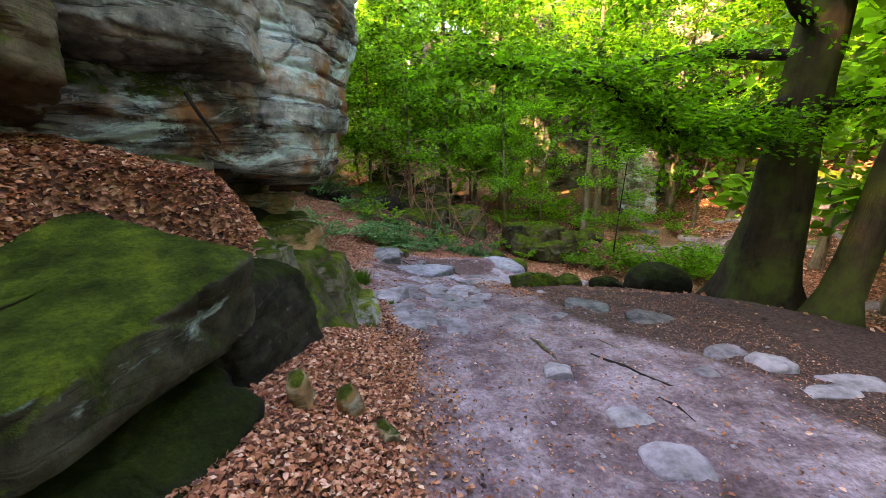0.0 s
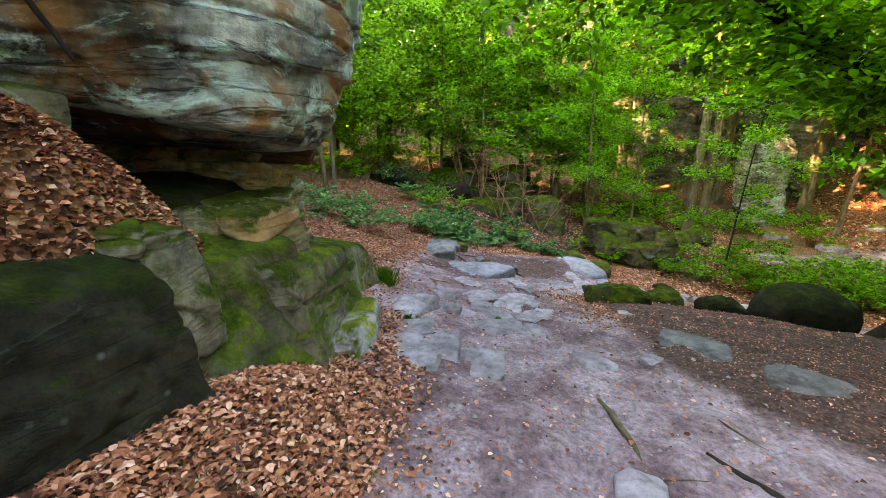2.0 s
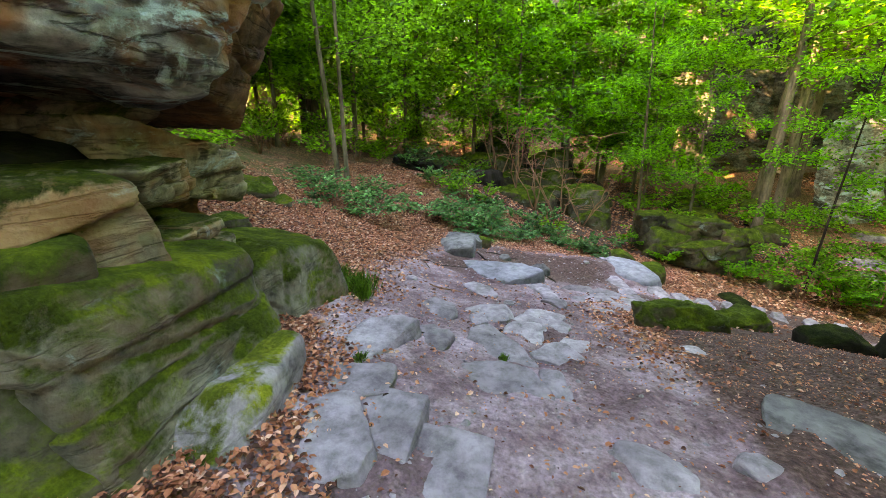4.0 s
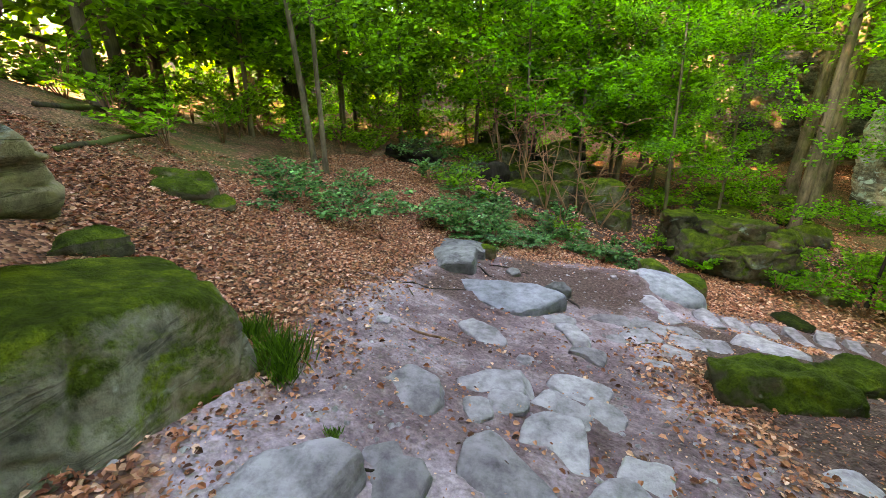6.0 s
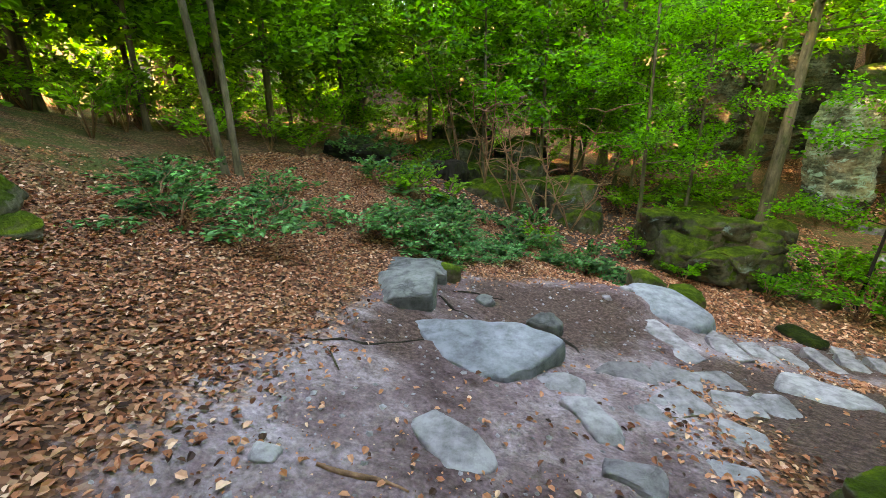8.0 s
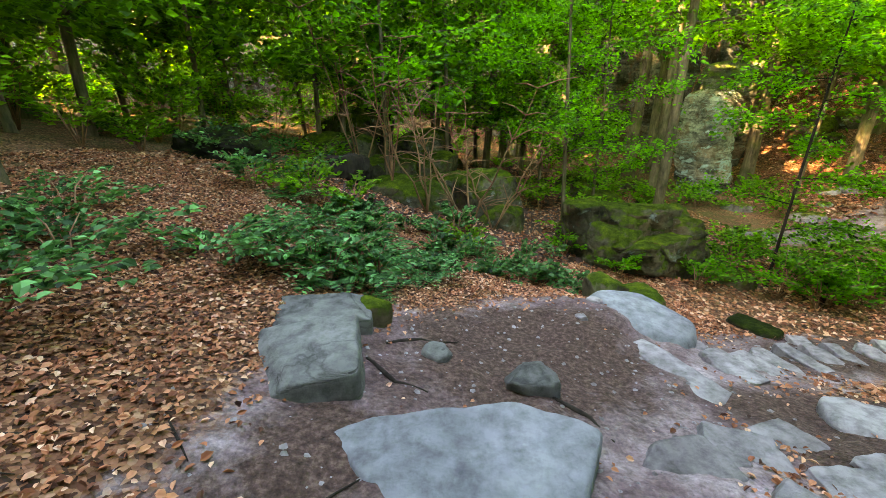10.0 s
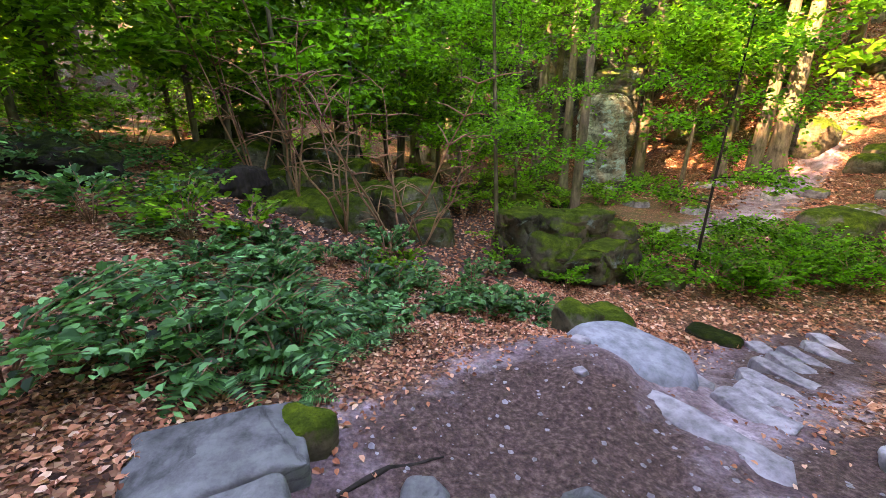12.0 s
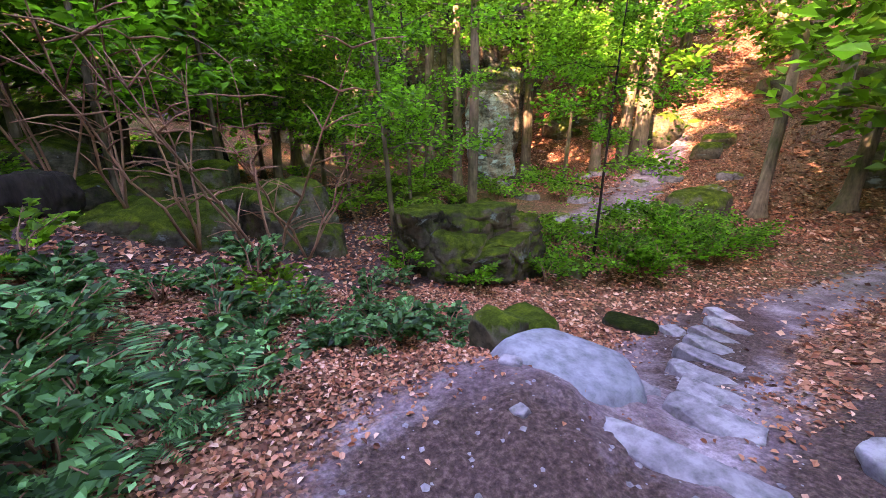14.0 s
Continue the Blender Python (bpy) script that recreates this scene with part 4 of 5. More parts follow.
# the big beech beside the path, with a low limb reaching over it
beech = base("beech_tree", 5.28, 6.35, floor_at(5.28, 6.35) - 0.05, "thick old beech with a mossy foot, on the path rim", "tree")
bm, bp, br = trunk_mesh(0.44, 11.0, (0.03, 0.0), 900, 22, 0.75, 0.02, 24)
under(mesh_object("trunk", bm, M_BARK), beech)
bz = beech.location.z
rng = np.random.default_rng(900)
reach_lines = []
BOUGHS = [([(0.0, 0, 2.85), (-1.0, -0.35, 2.85), (-1.7, -0.75, 2.78), (-2.3, -1.0, 2.85), (-2.9, -1.1, 3.15)], 0.11), ([(0, 0, 3.4), (-1.3, -0.5, 3.0), (-2.4, -1.05, 3.0), (-3.35, -1.35, 3.4), (-3.9, -1.6, 3.55), (-4.9, -1.6, 3.6)], 0.10),
         ([(0, 0, 4.0), (-1.0, 1.2, 4.2), (-2.3, 2.2, 4.1), (-3.6, 2.8, 4.3)], 0.09), ([(0, 0, 4.4), (-1.6, -1.2, 4.6), (-3.2, -1.4, 4.6), (-5.0, -1.0, 4.7)], 0.10),
         ([(0, 0, 3.2), (0.9, -1.0, 3.3), (1.8, -1.6, 3.4)], 0.07), ([(0, 0, 5.2), (-1.5, 0.4, 5.6), (-3.6, 0.4, 5.6), (-5.6, 0.9, 5.8)], 0.1), ([(0, 0, 5.8), (1.4, -1.6, 6.2), (2.6, -2.8, 6.6)], 0.09), ([(0, 0, 6.4), (-1.5, -2.0, 6.8), (-2.5, -3.6, 6.9)], 0.09),
         ([(0, 0, 3.0), (0.7, 0.9, 3.2), (1.6, 1.8, 3.2)], 0.06), ([(0, 0, 7), (0.5, 2.0, 7.4), (0.2, 4.0, 7.6)], 0.08)]
for li, (lp, lr) in enumerate(BOUGHS):
    bm = bmesh.new()
    fine = []
    for a, b in zip(lp[:-1], lp[1:]):
        for q in range(3):
            w = Vector(a).lerp(Vector(b), q / 3)
            fine.append(w + Vector((noise.noise(w * 2.0), noise.noise(w * 2.0 + Vector((5, 0, 0))), noise.noise(w * 2.0 + Vector((0, 9, 0))))) * 0.10 * (len(fine) > 0))
    fine.append(Vector(lp[-1]))
    tube(bm, fine, [lr * (1 - 0.8 * q / len(fine)) for q in range(len(fine))], 7, 0.15, li)
    under(mesh_object("limb", bm, M_ROOT), beech, "dark crooked limb")
    for q in range(2, len(fine)):
        for _ in range(9):
            d = Vector((rng.normal(), rng.normal(), rng.normal(0, 0.22))).normalized() * rng.uniform(0.5, 1.25)
            reach_lines.append((tuple(fine[q]), tuple(fine[q] + d)))
v, f = leaf_cloud(rng, reach_lines, 52, 0.28, 0.082, 0.10, 0.4)
under(raw_object("crown", v, f, M_BEECH), beech, "flat sprays of bright green beech leaves")
tree("beech_tree", 5.5, 5.25, 0.24, 9.0, (0.10, -0.02), "dark slender beech leaning away beside the old one", 4.5, 8, 2.2, bark=M_BARK, leaf=M_BEECH, per=20, size=0.09)

# trees round the hollow and up the slopes
tree("young_tree", -4.70, 10.78, 0.062, 9.0, (-0.07, 0.02), "slim twin-stemmed tree with a sunlit foot", 2.6, 14, 2.2, leaf=M_WOOD, per=22, sub=4, flare=0.5)
tree("young_tree", -4.58, 10.90, 0.052, 9.0, (0.02, 0.01), "slim stem of the twin tree", 2.6, 14, 2.2, leaf=M_WOOD, per=22, sub=4, flare=0.3)
tree("tree", 6.6, 18.6, 0.16, 13, (0.015, 0.0), "straight grey trunk standing in the hollow", 5.0, 18, 2.6, per=20, size=0.17)
tree("tree", 9.1, 25.0, 0.26, 15, (0.0, 0.0), "straight grey trunk before the cliff", 5.8, 20, 3.0, per=18, size=0.2)
tree("tree", 8.6, 22.2, 0.20, 14, (-0.02, 0.0), "straight grey trunk before the cliff", 5.4, 20, 2.8, per=18, size=0.2)
for x, y in ((0.0, 23.0), (-3.2, 24.0), (3.2, 25.0)):
    tree("tree", x, y, 0.2, 13, (0.01, 0.0), "leafy tree before the cliff", 2.5, 24, 2.9, 0.3, 26, 0.45, 0.2, seg=8, group="trees before the cliff")
tree("young_tree", 2.5, 15.0, 0.05, 6.5, (-0.08, 0.0), "thin sapling with a forked top", 1.6, 12, 1.6, 0.3, 26, 0.26, 0.08, leaf=M_BEECH, seg=8)
tree("young_tree", 6.1, 13.67, 0.032, 6.0, (0.03, 0.0), "thin dark sapling beside the bare slope", 1.1, 12, 1.3, 0.25, 26, 0.26, 0.08, bark=M_ROOT, leaf=M_BEECH, seg=8)
for i, (x, y, r, h, lx) in enumerate(((13.5, 13.7, 0.17, 13, 0.09), (14.6, 12.2, 0.2, 13, 0.2), (16.1, 20.1, 0.26, 15, 0.0), (16.9, 20.0, 0.34, 16, 0.04), (15.4, 21.0, 0.22, 14, 0.0), (13.4, 20.9, 0.10, 6, 0.05), (13.3, 23.4, 0.26, 14, 0.0),
                                     (6.3, 29.5, 0.35, 15, -0.03), (11.2, 27.5, 0.25, 14, 0.02), (4.4, 28.0, 0.30, 15, 0.03), (20.5, 25.5, 0.3, 15, 0.0), (23.0, 22.0, 0.3, 15, 0.02), (26, 17.5, 0.32, 15, 0.03), (22.5, 15.0, 0.28, 14, 0.03), (19.0, 23.5, 0.2, 13, -0.02))):
    tree("tree", x, y, r, h, (lx, 0.0), "grey beech trunk on the far slope, leaves high up", 7.0 if i in (2, 3, 4, 6, 7, 8, 9) else 4.6, 18, 2.8, 0.4, 36 if i in (0, 1, 2, 3, 13) else 17, 0.45, 0.2, seg=10, group="trees on the far slope")
for i, (x, y, r, h, lx) in enumerate(((-7.4, 12.1, 0.06, 8, 0.01), (-9.0, 10.4, 0.14, 11, -0.02), (-7.9, 9.2, 0.10, 10, 0.05), (-10.5, 12.5, 0.16, 12, 0.0), (-6.4, 14.5, 0.09, 10, 0.02), (-9.4, 16.0, 0.14, 12, 0.0), (-5.6, 18.5, 0.12, 11, -0.03), (-2.6, 18.0, 0.08, 9, 0.03), (-12, 18, 0.2, 13, 0), (-2.0, 21.5, 0.16, 12, 0.0), (1.6, 20.6, 0.13, 11, 0.04))):
    tree("tree", x, y, r, h, (lx, 0.0), "slim tree in the lit wood behind the leaf slope", 1.5, 20, 2.4, 0.3, 17, 0.4, 0.18, seg=8, group="trees of the wood", flare=0.3)

# young beeches round the hollow
for i, (x, y, h) in enumerate(((-1.4, 16.8, 5.5), (0.2, 19.6, 7.0), (3.0, 21.0, 7.5), (1.6, 22.8, 7.0), (-3.2, 17.8, 6.5), (-5.6, 16.8, 6.0),
                             (-7.4, 17.2, 6.0), (-6.8, 13.6, 5.0), (-9.6, 14.0, 6.0), (-4.4, 21.0, 7.0), (-8.2, 20.5, 7.0))):
    tree("young_tree", x, y, 0.05 + 0.004 * h, h, (0.02 * (i % 3 - 1), 0.0), "young beech with flat sprays of leaves", 1.5, 14, 2.0, 0.35, 15, 0.36, 0.165, seg=7, group="young beeches", leaf=M_BEECH if i < 4 else M_WOOD, flare=0.3)

for i, (x, y, h) in enumerate(((4.6, 18.6, 6.5), (3.2, 19.4, 6.0))):
    tree("young_tree", x, y, 0.035 + 0.003 * h, h, (0.02 * (i % 3 - 1), 0.0), "young beech beside the bare slope", 1.0, 13, 1.7, 0.3, 24, 0.3, 0.095, seg=7, group="young beeches", leaf=M_BEECH, flare=0.3)

# the wood beyond: a few trees, repeated
TREES[0] = 60
kinds = [tree("tree", 8.0 + 6 * i, 44.0, 0.28, 15 + i, (0.02, 0.0), "tall tree for the wood beyond and for unseen shade trees", 1.5, 22, 3.4, 0.3, 10, 0.75, 0.42, seg=7, sub=5, group="trees of the wood beyond", flare=0.3) for i in range(3)]
rnd = random.Random(5)
spots = []
for i in range(54):
    a = radians(-62 + 178 * (i + rnd.uniform(0, 0.8)) / 54)
    d = rnd.uniform(27, 44)
    x, y = math.sin(a) * d, 4 + math.cos(a) * d
    if abs(x - 11) < 12 and 26 < y < 36:
        y += 10
    spots.append((x, y))
for i, (x, y) in enumerate(spots):
    copy_thing(kinds[i % 3], pose(x, y, floor_at(x, y), 0, 0, rnd.uniform(0, 360)))
# unseen trees added on the hill behind the outcrop to block the low sun
rnd = random.Random(9)
for i in range(18):
    a = radians(192 + 100 * (i + rnd.uniform(0, 0.8)) / 18)
    d = rnd.uniform(12, 27)
    x, y = math.sin(a) * d - 2, 4 + math.cos(a) * d
    copy_thing(kinds[i % 3], pose(x, y, floor_at(x, y), 0, 0, rnd.uniform(0, 360)))
# the wood on the left
for i in range(8):
    a = radians(-78 + 44 * (i + rnd.uniform(0, 0.8)) / 8)
    d = rnd.uniform(15, 25)
    x, y = math.sin(a) * d, 4 + math.cos(a) * d
    copy_thing(kinds[i % 3], pose(x, y, floor_at(x, y), 0, 0, rnd.uniform(0, 360)))
# unseen trees added behind, on the hollow's near side, to cut side light
for i in range(8):
    a = radians(84 + 110 * (i + rnd.uniform(0, 0.8)) / 8)
    d = rnd.uniform(12, 26)
    x, y = math.sin(a) * d + 3, 3 + math.cos(a) * d
    copy_thing(kinds[i % 3], pose(x, y, floor_at(x, y), 0, 0, rnd.uniform(0, 360)))
# closer trees added to hold low sky light off the rock faces
for i in range(20):
    a = radians((62 if i % 2 else 168) + 46 * (i + rnd.uniform(0, 0.8)) / 20)
    d = rnd.uniform(8.5, 14)
    x, y = math.sin(a) * d + 2, 1 + math.cos(a) * d
    copy_thing(kinds[i % 3], pose(x, y, floor_at(x, y) - 0.2, 0, 0, rnd.uniform(0, 360)))
# single trees added out of view to shade the hillside and stone block
for i, (x, y) in enumerate(((10.5, 8.3), (12.6, 9.6), (9.6, 5.4), (8.6, 2.6), (13.5, 6.5), (-12.4, 4.3), (-14.5, 5.5), (17.0, 8.4), (20.0, 7.0), (15.2, 9.0))):
    copy_thing(kinds[i % 3], pose(x, y, floor_at(x, y) + 0.5, 0, 0, 70 * i))

# ---- undergrowth ----


def shrub(name, x, y, h, r, stems, per, size, seed, label, leaf=M_HERB, flat=0.28, group="", lift=0.0):
    rng = np.random.default_rng(seed)
    z = floor_at(x, y)
    top = base(name, x, y, z - 0.02 + lift, label, "plant", group)
    lines = []
    for i in range(stems):
        bm = bmesh.new()
        a = rng.uniform(0, 6.28)
        k = rng.uniform(0.5, 1.0)
        tip = Vector((math.cos(a) * r * k, math.sin(a) * r * k, h * rng.uniform(0.55, 1.0)))
        mid = Vector((tip.x * 0.35, tip.y * 0.35, tip.z * 0.7))
        tube(bm, [Vector((0, 0, -0.05)), mid, tip], [0.008, 0.006, 0.003], 4)
        under(mesh_object("stem", bm, M_TWIG), top)
        lines.append((tuple(mid * 0.8), tuple(mid.lerp(tip, 0.6))))
        lines.append((tuple(mid), tuple(tip + Vector((math.cos(a), math.sin(a), -0.1)) * r * 0.2)))
    v, f = leaf_cloud(rng, lines, per, r * 0.34, size, 0.2, flat, 0.82)
    under(raw_object("foliage", v, f, leaf), top)
    return top


def fern(x, y, size, seed, fronds=9, label="bracken fern with arching fronds"):
    rng = np.random.default_rng(seed)
    top = base("fern", x, y, floor_at(x, y) - 0.02, label, "fern", "ferns")
    for i in range(fronds):
        a = 6.283 * (i + rng.uniform(0, 0.7)) / fronds
        ln = size * rng.uniform(0.7, 1.1)
        n = 18
        u = np.linspace(0.12, 1, n)
        out = np.array([math.cos(a), math.sin(a), 0])
        px = out * (u * ln)[:, None] + np.array([0, 0, 1.0]) * (ln * (0.75 * u - 0.62 * u * u))[:, None]
        side = np.array([-math.sin(a), math.cos(a), 0.0])
        wid = ln * 0.26 * np.sin(np.pi * (0.15 + 0.85 * u)) + 0.01
        cs, ds, ls = [], [], []
        for s in (-1, 1):
            cs.append(px + side * s * (wid / 2)[:, None])
            ds.append(side * s + out * 0.35 + np.zeros((n, 3)))
            ls.append(wid)
        v, f = kites(np.concatenate(cs), np.concatenate(ds), np.array([0, 0, 1.0]) + rng.normal(0, 0.18, (2 * n, 3)), np.concatenate(ls), np.full(2 * n, ln * 0.055), 0.05)
        under(raw_object("frond", v, f, M_HERB), top)
    return top


for i, (x, y, h, r) in enumerate(((2.9, 13.3, 0.5, 0.45), (4.3, 13.2, 0.6, 0.55), (5.2, 13.6, 0.7, 0.6), (3.6, 14.9, 0.9, 0.6), (2.2, 14.2, 0.6, 0.5), (4.9, 14.9, 0.9, 0.7))):
    shrub("bush", x, y, h, r, 8, 22, 0.075, 1300 + i, "green bush growing round the bank of mossy rocks", M_BEECH, group="bushes round the mossy rocks")
rnd = random.Random(11)
# seedlings and brambles along the edge where the path turns
for i in range(28):
    u = rnd.random()
    x, y = -1.9 + 3.2 * u + rnd.uniform(-0.5, 0.5), 11.5 + 1.2 * u + rnd.uniform(-0.7, 1.3)
    shrub("seedling", x, y, rnd.uniform(0.2, 0.42), rnd.uniform(0.22, 0.4), 7, 12, rnd.uniform(0.07, 0.10), 500 + i, "leafy green seedlings over dry leaves", group="seedlings by the path")
for i in range(12):
    x, y = rnd.uniform(-2.4, -0.95), rnd.uniform(10.35, 11.9)
    shrub("seedling", x, y, rnd.uniform(0.28, 0.5), rnd.uniform(0.28, 0.45), 7, 10, rnd.uniform(0.06, 0.085), 1100 + i, "tall leafy seedlings beside the squared blocks", group="seedlings by the path")
for i in range(14):
    x, y = rnd.uniform(0.3, 1.7), rnd.uniform(11.4, 12.8)
    shrub("seedling", x, y, rnd.uniform(0.12, 0.25), rnd.uniform(0.18, 0.3), 6, 6, rnd.uniform(0.05, 0.08), 560 + i, "small bright green seedlings over dry leaves", group="seedlings by the path")
for i, (x, y, s) in enumerate(((-0.55, 11.15, 0.55), (-1.3, 12.2, 0.6), (-0.15, 12.5, 0.5), (-1.1, 10.25, 0.3), (-1.9, 12.6, 0.6), (-2.6, 13.0, 0.6), (0.3, 12.9, 0.45), (-1.6, 11.3, 0.45), (-1.15, 10.75, 0.6), (-1.45, 10.45, 0.55), (-0.8, 10.9, 0.4), (-1.75, 10.9, 0.6), (-1.0, 11.5, 0.6), (-1.75, 11.8, 0.6), (-2.3, 11.6, 0.6), (-0.5, 11.7, 0.5))):
    fern(x, y, s, 600 + i)
for i in range(34):
    x, y = rnd.uniform(-6.5, 0.5), rnd.uniform(12.8, 17.5)
    if x > -2.2 and y > 13.6:
        continue
    shrub("bush", x, y, rnd.uniform(0.3, 0.8), rnd.uniform(0.4, 0.8), 8, 14, 0.09, 640 + i, "low green bush in the wood", M_HERB if i % 2 else M_WOOD, group="bushes of the wood")
for i, (x, y) in enumerate(((-3.4, 8.5), (-2.9, 8.95), (-3.9, 8.8), (-3.1, 9.7), (-4.4, 9.6), (-2.4, 10.3), (-3.6, 10.4))):
    shrub("young_beech", x, y, 0.42, 0.75, 7, 34, 0.07, 700 + i, "low beech sapling with flat sprays of leaves", M_HERB, 0.2, "beech saplings on the leaf slope")
for i in range(26):
    x, y = rnd.uniform(5.6, 11.0), rnd.uniform(12.6, 14.6)
    if float(path_weight(x, y)) < 0.3:
        shrub("bush", x, y, rnd.uniform(0.5, 1.1), rnd.uniform(0.5, 0.9), 9, 26, 0.085, 720 + i, "fresh green bush beside the bare slope", M_BEECH, group="bushes by the bare slope")
for i in range(60):
    x, y = rnd.uniform(-3, 13), rnd.uniform(14.6, 26)
    if float(path_weight(x, y)) < 0.2 and not (x < 2.4 and y < 19.5):
        shrub("bush", x, y, rnd.uniform(0.4, 1.1), rnd.uniform(0.5, 1.0), 8, 16, 0.13, 760 + i, "green bush in the shaded hollow", M_WOOD, group="bushes in the hollow")
for i in range(60):
    x, y = rnd.uniform(-17, -3), rnd.uniform(12.5, 27)
    shrub("bush", x, y, rnd.uniform(0.6, 2.4), rnd.uniform(0.7, 1.4), 9, 22, 0.13, 820 + i, "bright green bush in the lit wood", M_WOOD, group="bushes of the wood")

for i in range(26):
    x, y = rnd.uniform(-12.5, -5.2), rnd.uniform(8.5, 13.5)
    shrub("bush", x, y, rnd.uniform(0.5, 1.6), rnd.uniform(0.6, 1.1), 8, 20, 0.11, 960 + i, "green bush at the top of the leaf slope", M_WOOD, group="bushes of the wood")

# the dry bush with bare twigs, their orange tint imitating sunlit tips
for i, (x, y, h) in enumerate(((-0.5, 14.7, 2.4), (-1.2, 15.6, 3.0), (-2.0, 16.6, 3.2), (0.25, 14.0, 2.5), (0.9, 15.0, 2.0))):
    rng = np.random.default_rng(880 + i)
    top = base("dead_bush", x, y, floor_at(x, y) - 0.03, "dry bush of bare tan twigs in the hollow", "bush", "dry bushes")
    for s in range(4):
        bm = bmesh.new()
        a, lean = rng.uniform(0, 6.28), rng.uniform(0.15, 0.6)
        pts = [Vector((0, 0, 0))]
        for q in range(1, 8):
            pts.append(Vector((math.cos(a) * lean, math.sin(a) * lean, 1)) * (h * q / 7) + Vector((rng.normal(0, 0.03), rng.normal(0, 0.03), 0)))
        tube(bm, pts, [0.022 * (1 - 0.11 * q) for q in range(8)], 5)
        for q in range(2, 8):
            for _ in range(2):
                d = Vector((rng.normal(), rng.normal(), rng.uniform(-0.1, 0.8))).normalized() * rng.uniform(0.25, 0.6)
                tube(bm, [pts[q], pts[q] + d * 0.5 + Vector((0, 0, 0.03)), pts[q] + d], [0.011, 0.008, 0.004], 4)
        under(mesh_object("branch", bm, M_TWIG), top)

# a dry root hanging over the face of the overhang
bm = bmesh.new()
tube(bm, [Vector(p) for p in ((-1.66, 2.74, 1.74), (-1.63, 2.75, 1.66), (-1.60, 2.76, 1.60), (-1.55, 2.77, 1.52), (-1.50, 2.78, 1.42))], [0.014, 0.012, 0.014, 0.010, 0.006], 6, 0.2)
tagged(mesh_object("hanging_root", bm, M_ROOT), "thin dark root hanging down the rock face", "root")

# dark upturned root plate and old stump
rock("root_plate", -4.3, 14.8, floor_at(-4.3, 14.8) + 0.1, 1.6, 0.8, 0.8, 10, 901, M_SHADEMOSS, "dark upturned root plate of a fallen tree", "root plate", res=30, boxy=3, cuts=9, amp=0.16, detail=5.0)
rock("root_plate", -2.2, 15.9, floor_at(-2.2, 15.9) + 0.2, 1.0, 0.7, 0.7, 30, 902, M_ROOT, "rotten dark stump in the undergrowth", "stump", res=18, boxy=3, cuts=3, amp=0.16)


def stick(name, pts, r, label, material=M_ROOT, category="stick", lift=0.0):
    bm = bmesh.new()
    full = []
    for a, b in zip(pts[:-1], pts[1:]):
        for q in range(4):
            x, y = a[0] + (b[0] - a[0]) * q / 4, a[1] + (b[1] - a[1]) * q / 4
            full.append(Vector((x, y, floor_at(x, y) + lift + 0.02 * noise.noise(Vector((x * 5, y * 5, 0))))))
    x, y = pts[-1]
    full.append(Vector((x, y, floor_at(x, y) + lift)))
    tube(bm, full, [r * (1 - 0.55 * abs(2 * q / (len(full) - 1) - 0.7)) for q in range(len(full))], 6, 0.2)
    return tagged(mesh_object(name, bm, material), label, category)


stick("root", [(1.35, 3.25), (1.62, 2.95), (1.9, 2.62)], 0.018, "bare dark root lying across the path", category="root")
stick("root", [(0.9, 3.7), (0.98, 3.3), (1.02, 2.95)], 0.024, "grey worn root running along the path", M_BARK2, "root")
stick("root", [(1.6, 2.55), (1.66, 2.35), (1.7, 2.2)], 0.014, "short dark root in the path", category="root")
stick("root", [(-0.9, 9.5), (-0.65, 9.65), (-0.35, 9.7)], 0.018, "dark root across the bare earth", category="root")
stick("root", [(-1.0, 9.2), (-0.8, 9.0), (-0.6, 8.95)], 0.015, "dark root beside the stone block", category="root")
stick("root", [(0.2, 9.0), (0.38, 8.82), (0.42, 8.6)], 0.018, "dark root curling out of the earth", category="root")
stick("stick", [(-0.95, 6.6), (-0.7, 6.62), (-0.55, 6.6)], 0.014, "thin brown stick on the path", M_TWIG)
stick("stick", [(0.6, 12.2), (1.0, 12.15), (1.4, 12.2)], 0.025, "dry branch lying in the leaves", M_TWIG)
stick("stick", [(-1.6, 7.6), (-1.2, 7.9), (-0.9, 8.2)], 0.014, "thin dark stick among dry leaves", M_ROOT)
stick("log", [(-6.2, 7.4), (-7.5, 9.2), (-9.5, 11.0)], 0.06, "dark fallen log on the leaf slope", M_BARK, "log", 0.02)

stick("log", [(-4.6, 6.6), (-5.6, 8.0), (-6.6, 9.4)], 0.05, "dark mossy log on the leaf slope", M_BARK, "log", 0.01)
rnd2 = random.Random(3)
for i in range(26):
    x, y = rnd2.uniform(-2.6, 3.2), rnd2.uniform(1.2, 12.5)
    a, ln = rnd2.uniform(0, 6.28), rnd2.uniform(0.12, 0.4)
    stick("twig", [(x, y), (x + math.cos(a) * ln, y + math.sin(a) * ln)], rnd2.uniform(0.004, 0.009), "thin dry twig lying on the ground", M_ROOT if i % 2 else M_BARK2, "twig", 0.006)

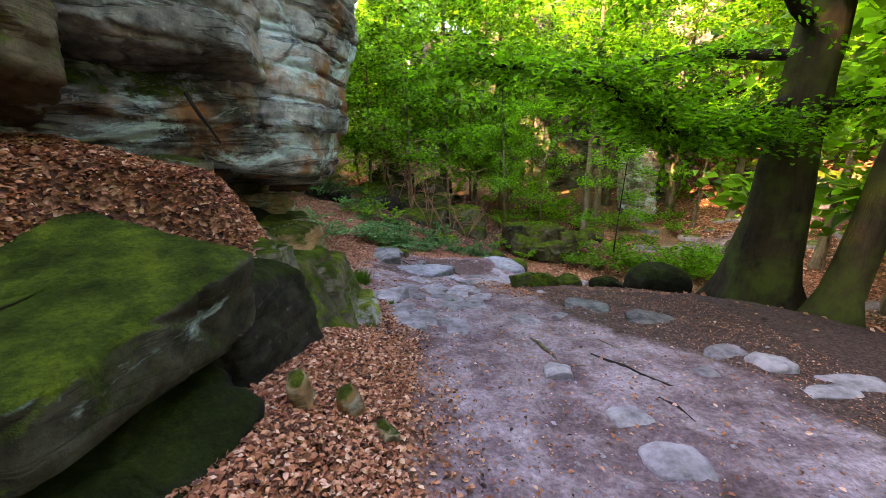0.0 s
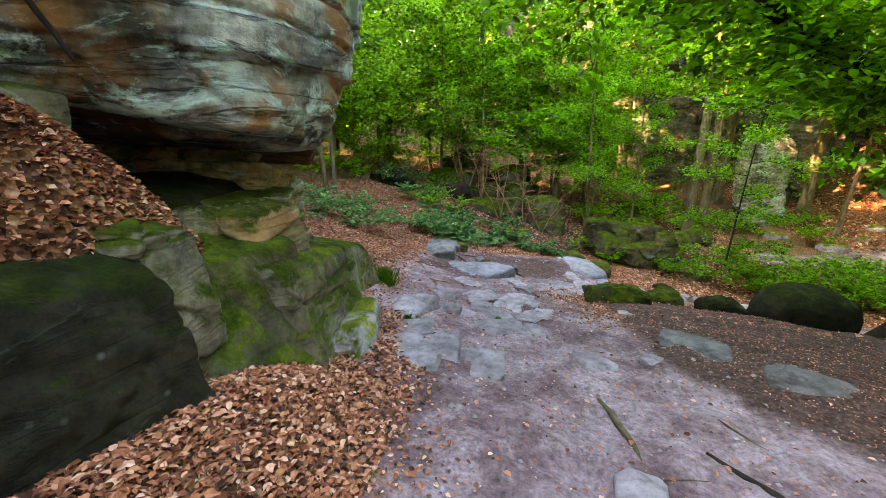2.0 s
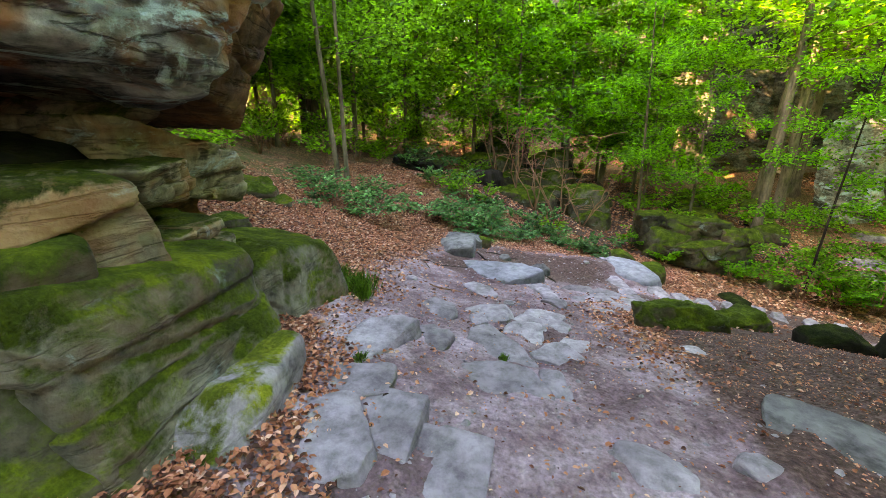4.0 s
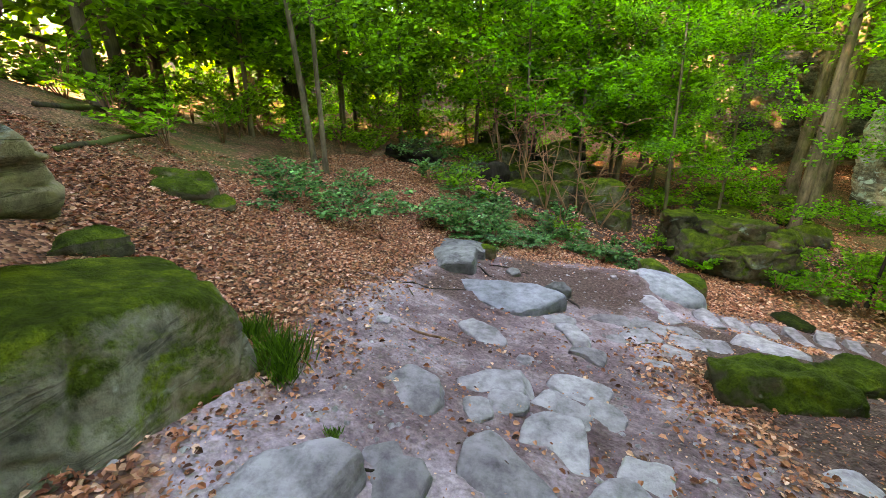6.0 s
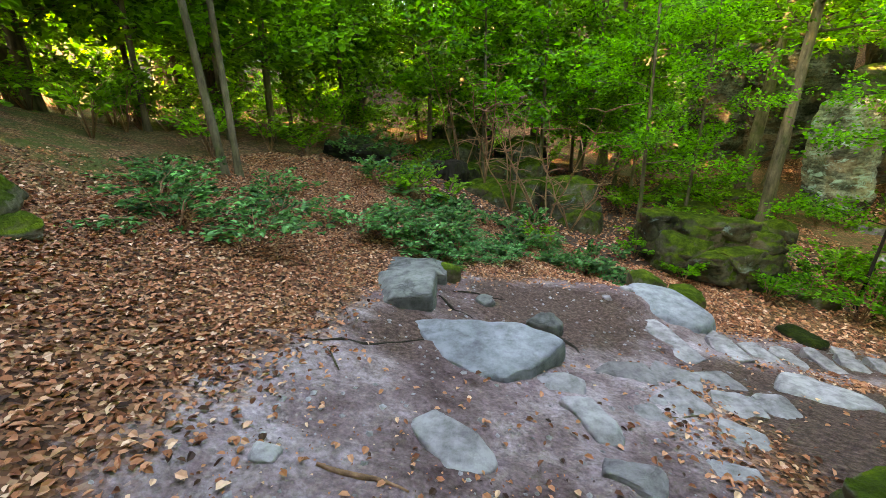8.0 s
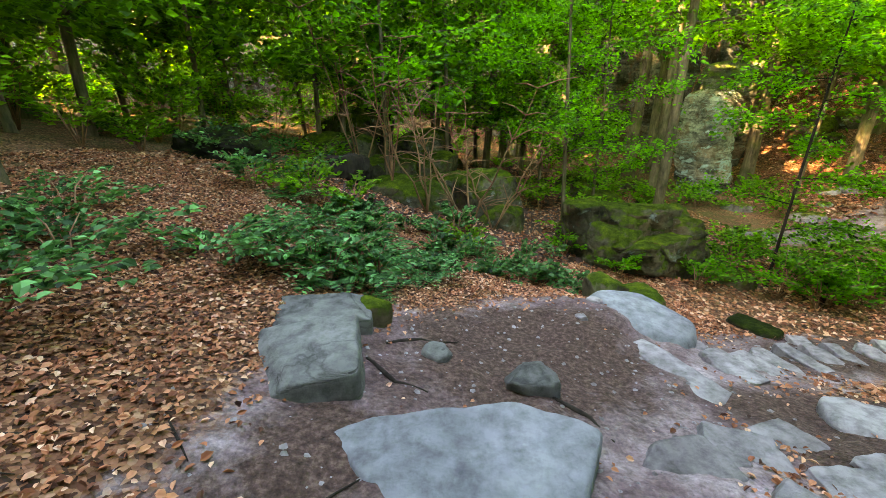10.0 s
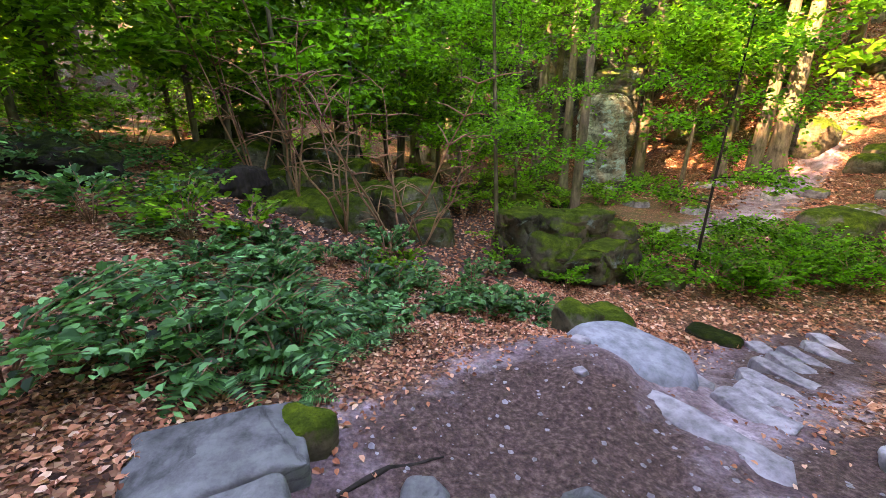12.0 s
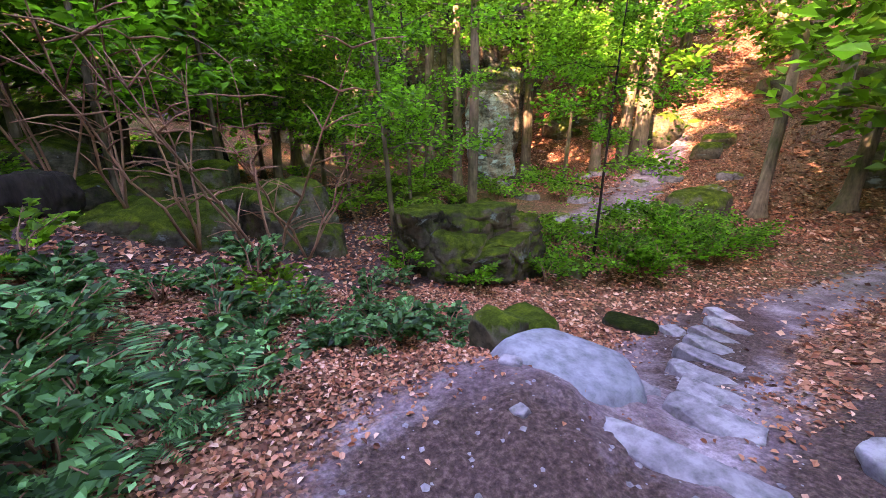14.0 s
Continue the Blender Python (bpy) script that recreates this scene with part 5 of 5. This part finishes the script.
# grass tufts
for i, (x, y, s) in enumerate(((-1.20, 5.50, 0.20), (-1.30, 5.56, 0.17), (-1.12, 5.40, 0.12), (0.15, 5.05, 0.05), (-0.7, 5.2, 0.05), (-0.62, 4.45, 0.06), (-1.5, 5.62, 0.15))):
    rng = np.random.default_rng(930 + i)
    tuft = base("grass_tuft", x, y, floor_at(x, y), "tuft of fresh green grass at the path edge", "grass")
    for part_no in range(5):
        n = int(12 + 260 * s)
        a = rng.uniform(0, 6.28, n)
        ds = np.stack([np.cos(a) * 0.5, np.sin(a) * 0.5, rng.uniform(0.6, 1.4, n)], 1)
        ln = s * rng.uniform(0.6, 1.2, n)
        c = rng.normal(0, s * 0.28, (n, 3)) * np.array([1, 1, 0]) + ds / np.linalg.norm(ds, axis=1, keepdims=True) * (ln / 2)[:, None]
        v, f = kites(c, ds, rng.normal(0, 1, (n, 3)), ln, np.full(n, 0.005 + s * 0.014), 0.1)
        under(raw_object("clump", v, f, M_GRASS), tuft)

# ---- dry leaves ----


def litter(name, rng, n, box, keep, size, label, lift=0.012):
    x, y = rng.uniform(box[0], box[1], n), rng.uniform(box[2], box[3], n)
    ok = rng.uniform(0, 1, n) < keep(x, y)
    x, y = x[ok], y[ok]
    z = land(x, y)
    p = path_weight(x, y)
    z = z + np.array([rough(a, b, c) for a, b, c in zip(x, y, p)]) + rng.uniform(0.3, 1.6, len(x)) * lift
    n = len(x)
    a = rng.uniform(0, 6.28, n)
    ds = np.stack([np.cos(a), np.sin(a), rng.normal(0, 0.22, n)], 1)
    norms = np.array([0, 0, 1.0]) + rng.normal(0, 0.33, (n, 3))
    ln = size * rng.uniform(0.55, 1.25, n)
    v, f = (ovals if size < 0.08 else kites)(np.stack([x, y, z], 1), ds, norms, ln, ln * rng.uniform(0.55, 0.8, n), 0.25)
    return tagged(raw_object(name, v, f, M_LITTER), label, "leaves", kind="stuff")


rng = np.random.default_rng(41)
deep = lambda x, y: np.clip(1.15 - 1.2 * path_weight(x, y), 0.045, 1) * (1 - 0.97 * np.minimum(1, 1.4 * humus_weight(x, y)) * (y < 11)) * (1 - 0.85 * smooth01((-x - 4.0) / 1.0) * np.exp(-((y - 9.2) / 2.2) ** 2))
litter("leaf_litter", rng, 64000, (-2.4, -0.2, -0.3, 4.6), deep, 0.034, "brown dry beech leaves drifted on the bank", 0.02)
litter("leaf_litter", rng, 56000, (-2.6, 3.6, -0.3, 6.0), deep, 0.033, "reddish brown dry beech leaves beside the path")
litter("leaf_litter", rng, 90000, (-5.5, 3.5, 5.5, 13.5), deep, 0.042, "dry beech leaves covering the slope")
litter("leaf_litter", rng, 42000, (-1.3, 3.6, 0.2, 7.0), lambda x, y: 0.16 + 0.5 * smooth01((0.97 - path_weight(x, y)) / 0.4), 0.015, "crumbs of dry leaf trodden into the path", 0.006)
litter("leaf_litter", rng, 30000, (-5, 9, 13.3, 24), lambda x, y: np.clip(1.1 - path_weight(x, y), 0, 1), 0.085, "dark brown leaves on the floor of the hollow", 0.02)
litter("leaf_litter", rng, 22000, (3.0, 14, 4, 16), deep, 0.09, "dry leaves in the hollow and on its rim")
litter("leaf_litter", rng, 30000, (12, 34, 9, 30), lambda x, y: np.clip(1.1 - path_weight(x, y), 0.1, 1), 0.16, "orange brown leaves covering the hillside", 0.03)


def pebbles(rng, n):
    """Small loose stones on the path, joined."""
    x, y = rng.uniform(-2.0, 4.5, n), rng.uniform(0.3, 12.0, n)
    ok = rng.uniform(0, 1, n) < path_weight(x, y)
    x, y = x[ok], y[ok]
    verts, faces = [], []
    shape = [(1, 0, 0), (0.4, 0.9, 0.1), (-0.8, 0.6, 0), (-0.7, -0.7, 0.1), (0.5, -0.8, 0), (0.1, 0.1, 0.75)]
    for a, b in zip(x, y):
        z, r, t = floor_at(a, b), 0.006 + 0.022 * rng.random() ** 3, rng.uniform(0, 6.28)
        k = len(verts)
        for p in shape:
            q = [c * r * rng.uniform(0.7, 1.2) for c in p]
            verts.append((a + q[0] * math.cos(t) - q[1] * math.sin(t), b + q[0] * math.sin(t) + q[1] * math.cos(t), z - 0.002 + q[2]))
        faces += [(k + i, k + (i + 1) % 5, k + 5) for i in range(5)]
    return tagged(raw_object("pebbles", verts, faces, M_PAVE), "small loose pebbles scattered on the trodden path", "pebbles", kind="stuff")


pebbles(rng, 5200)
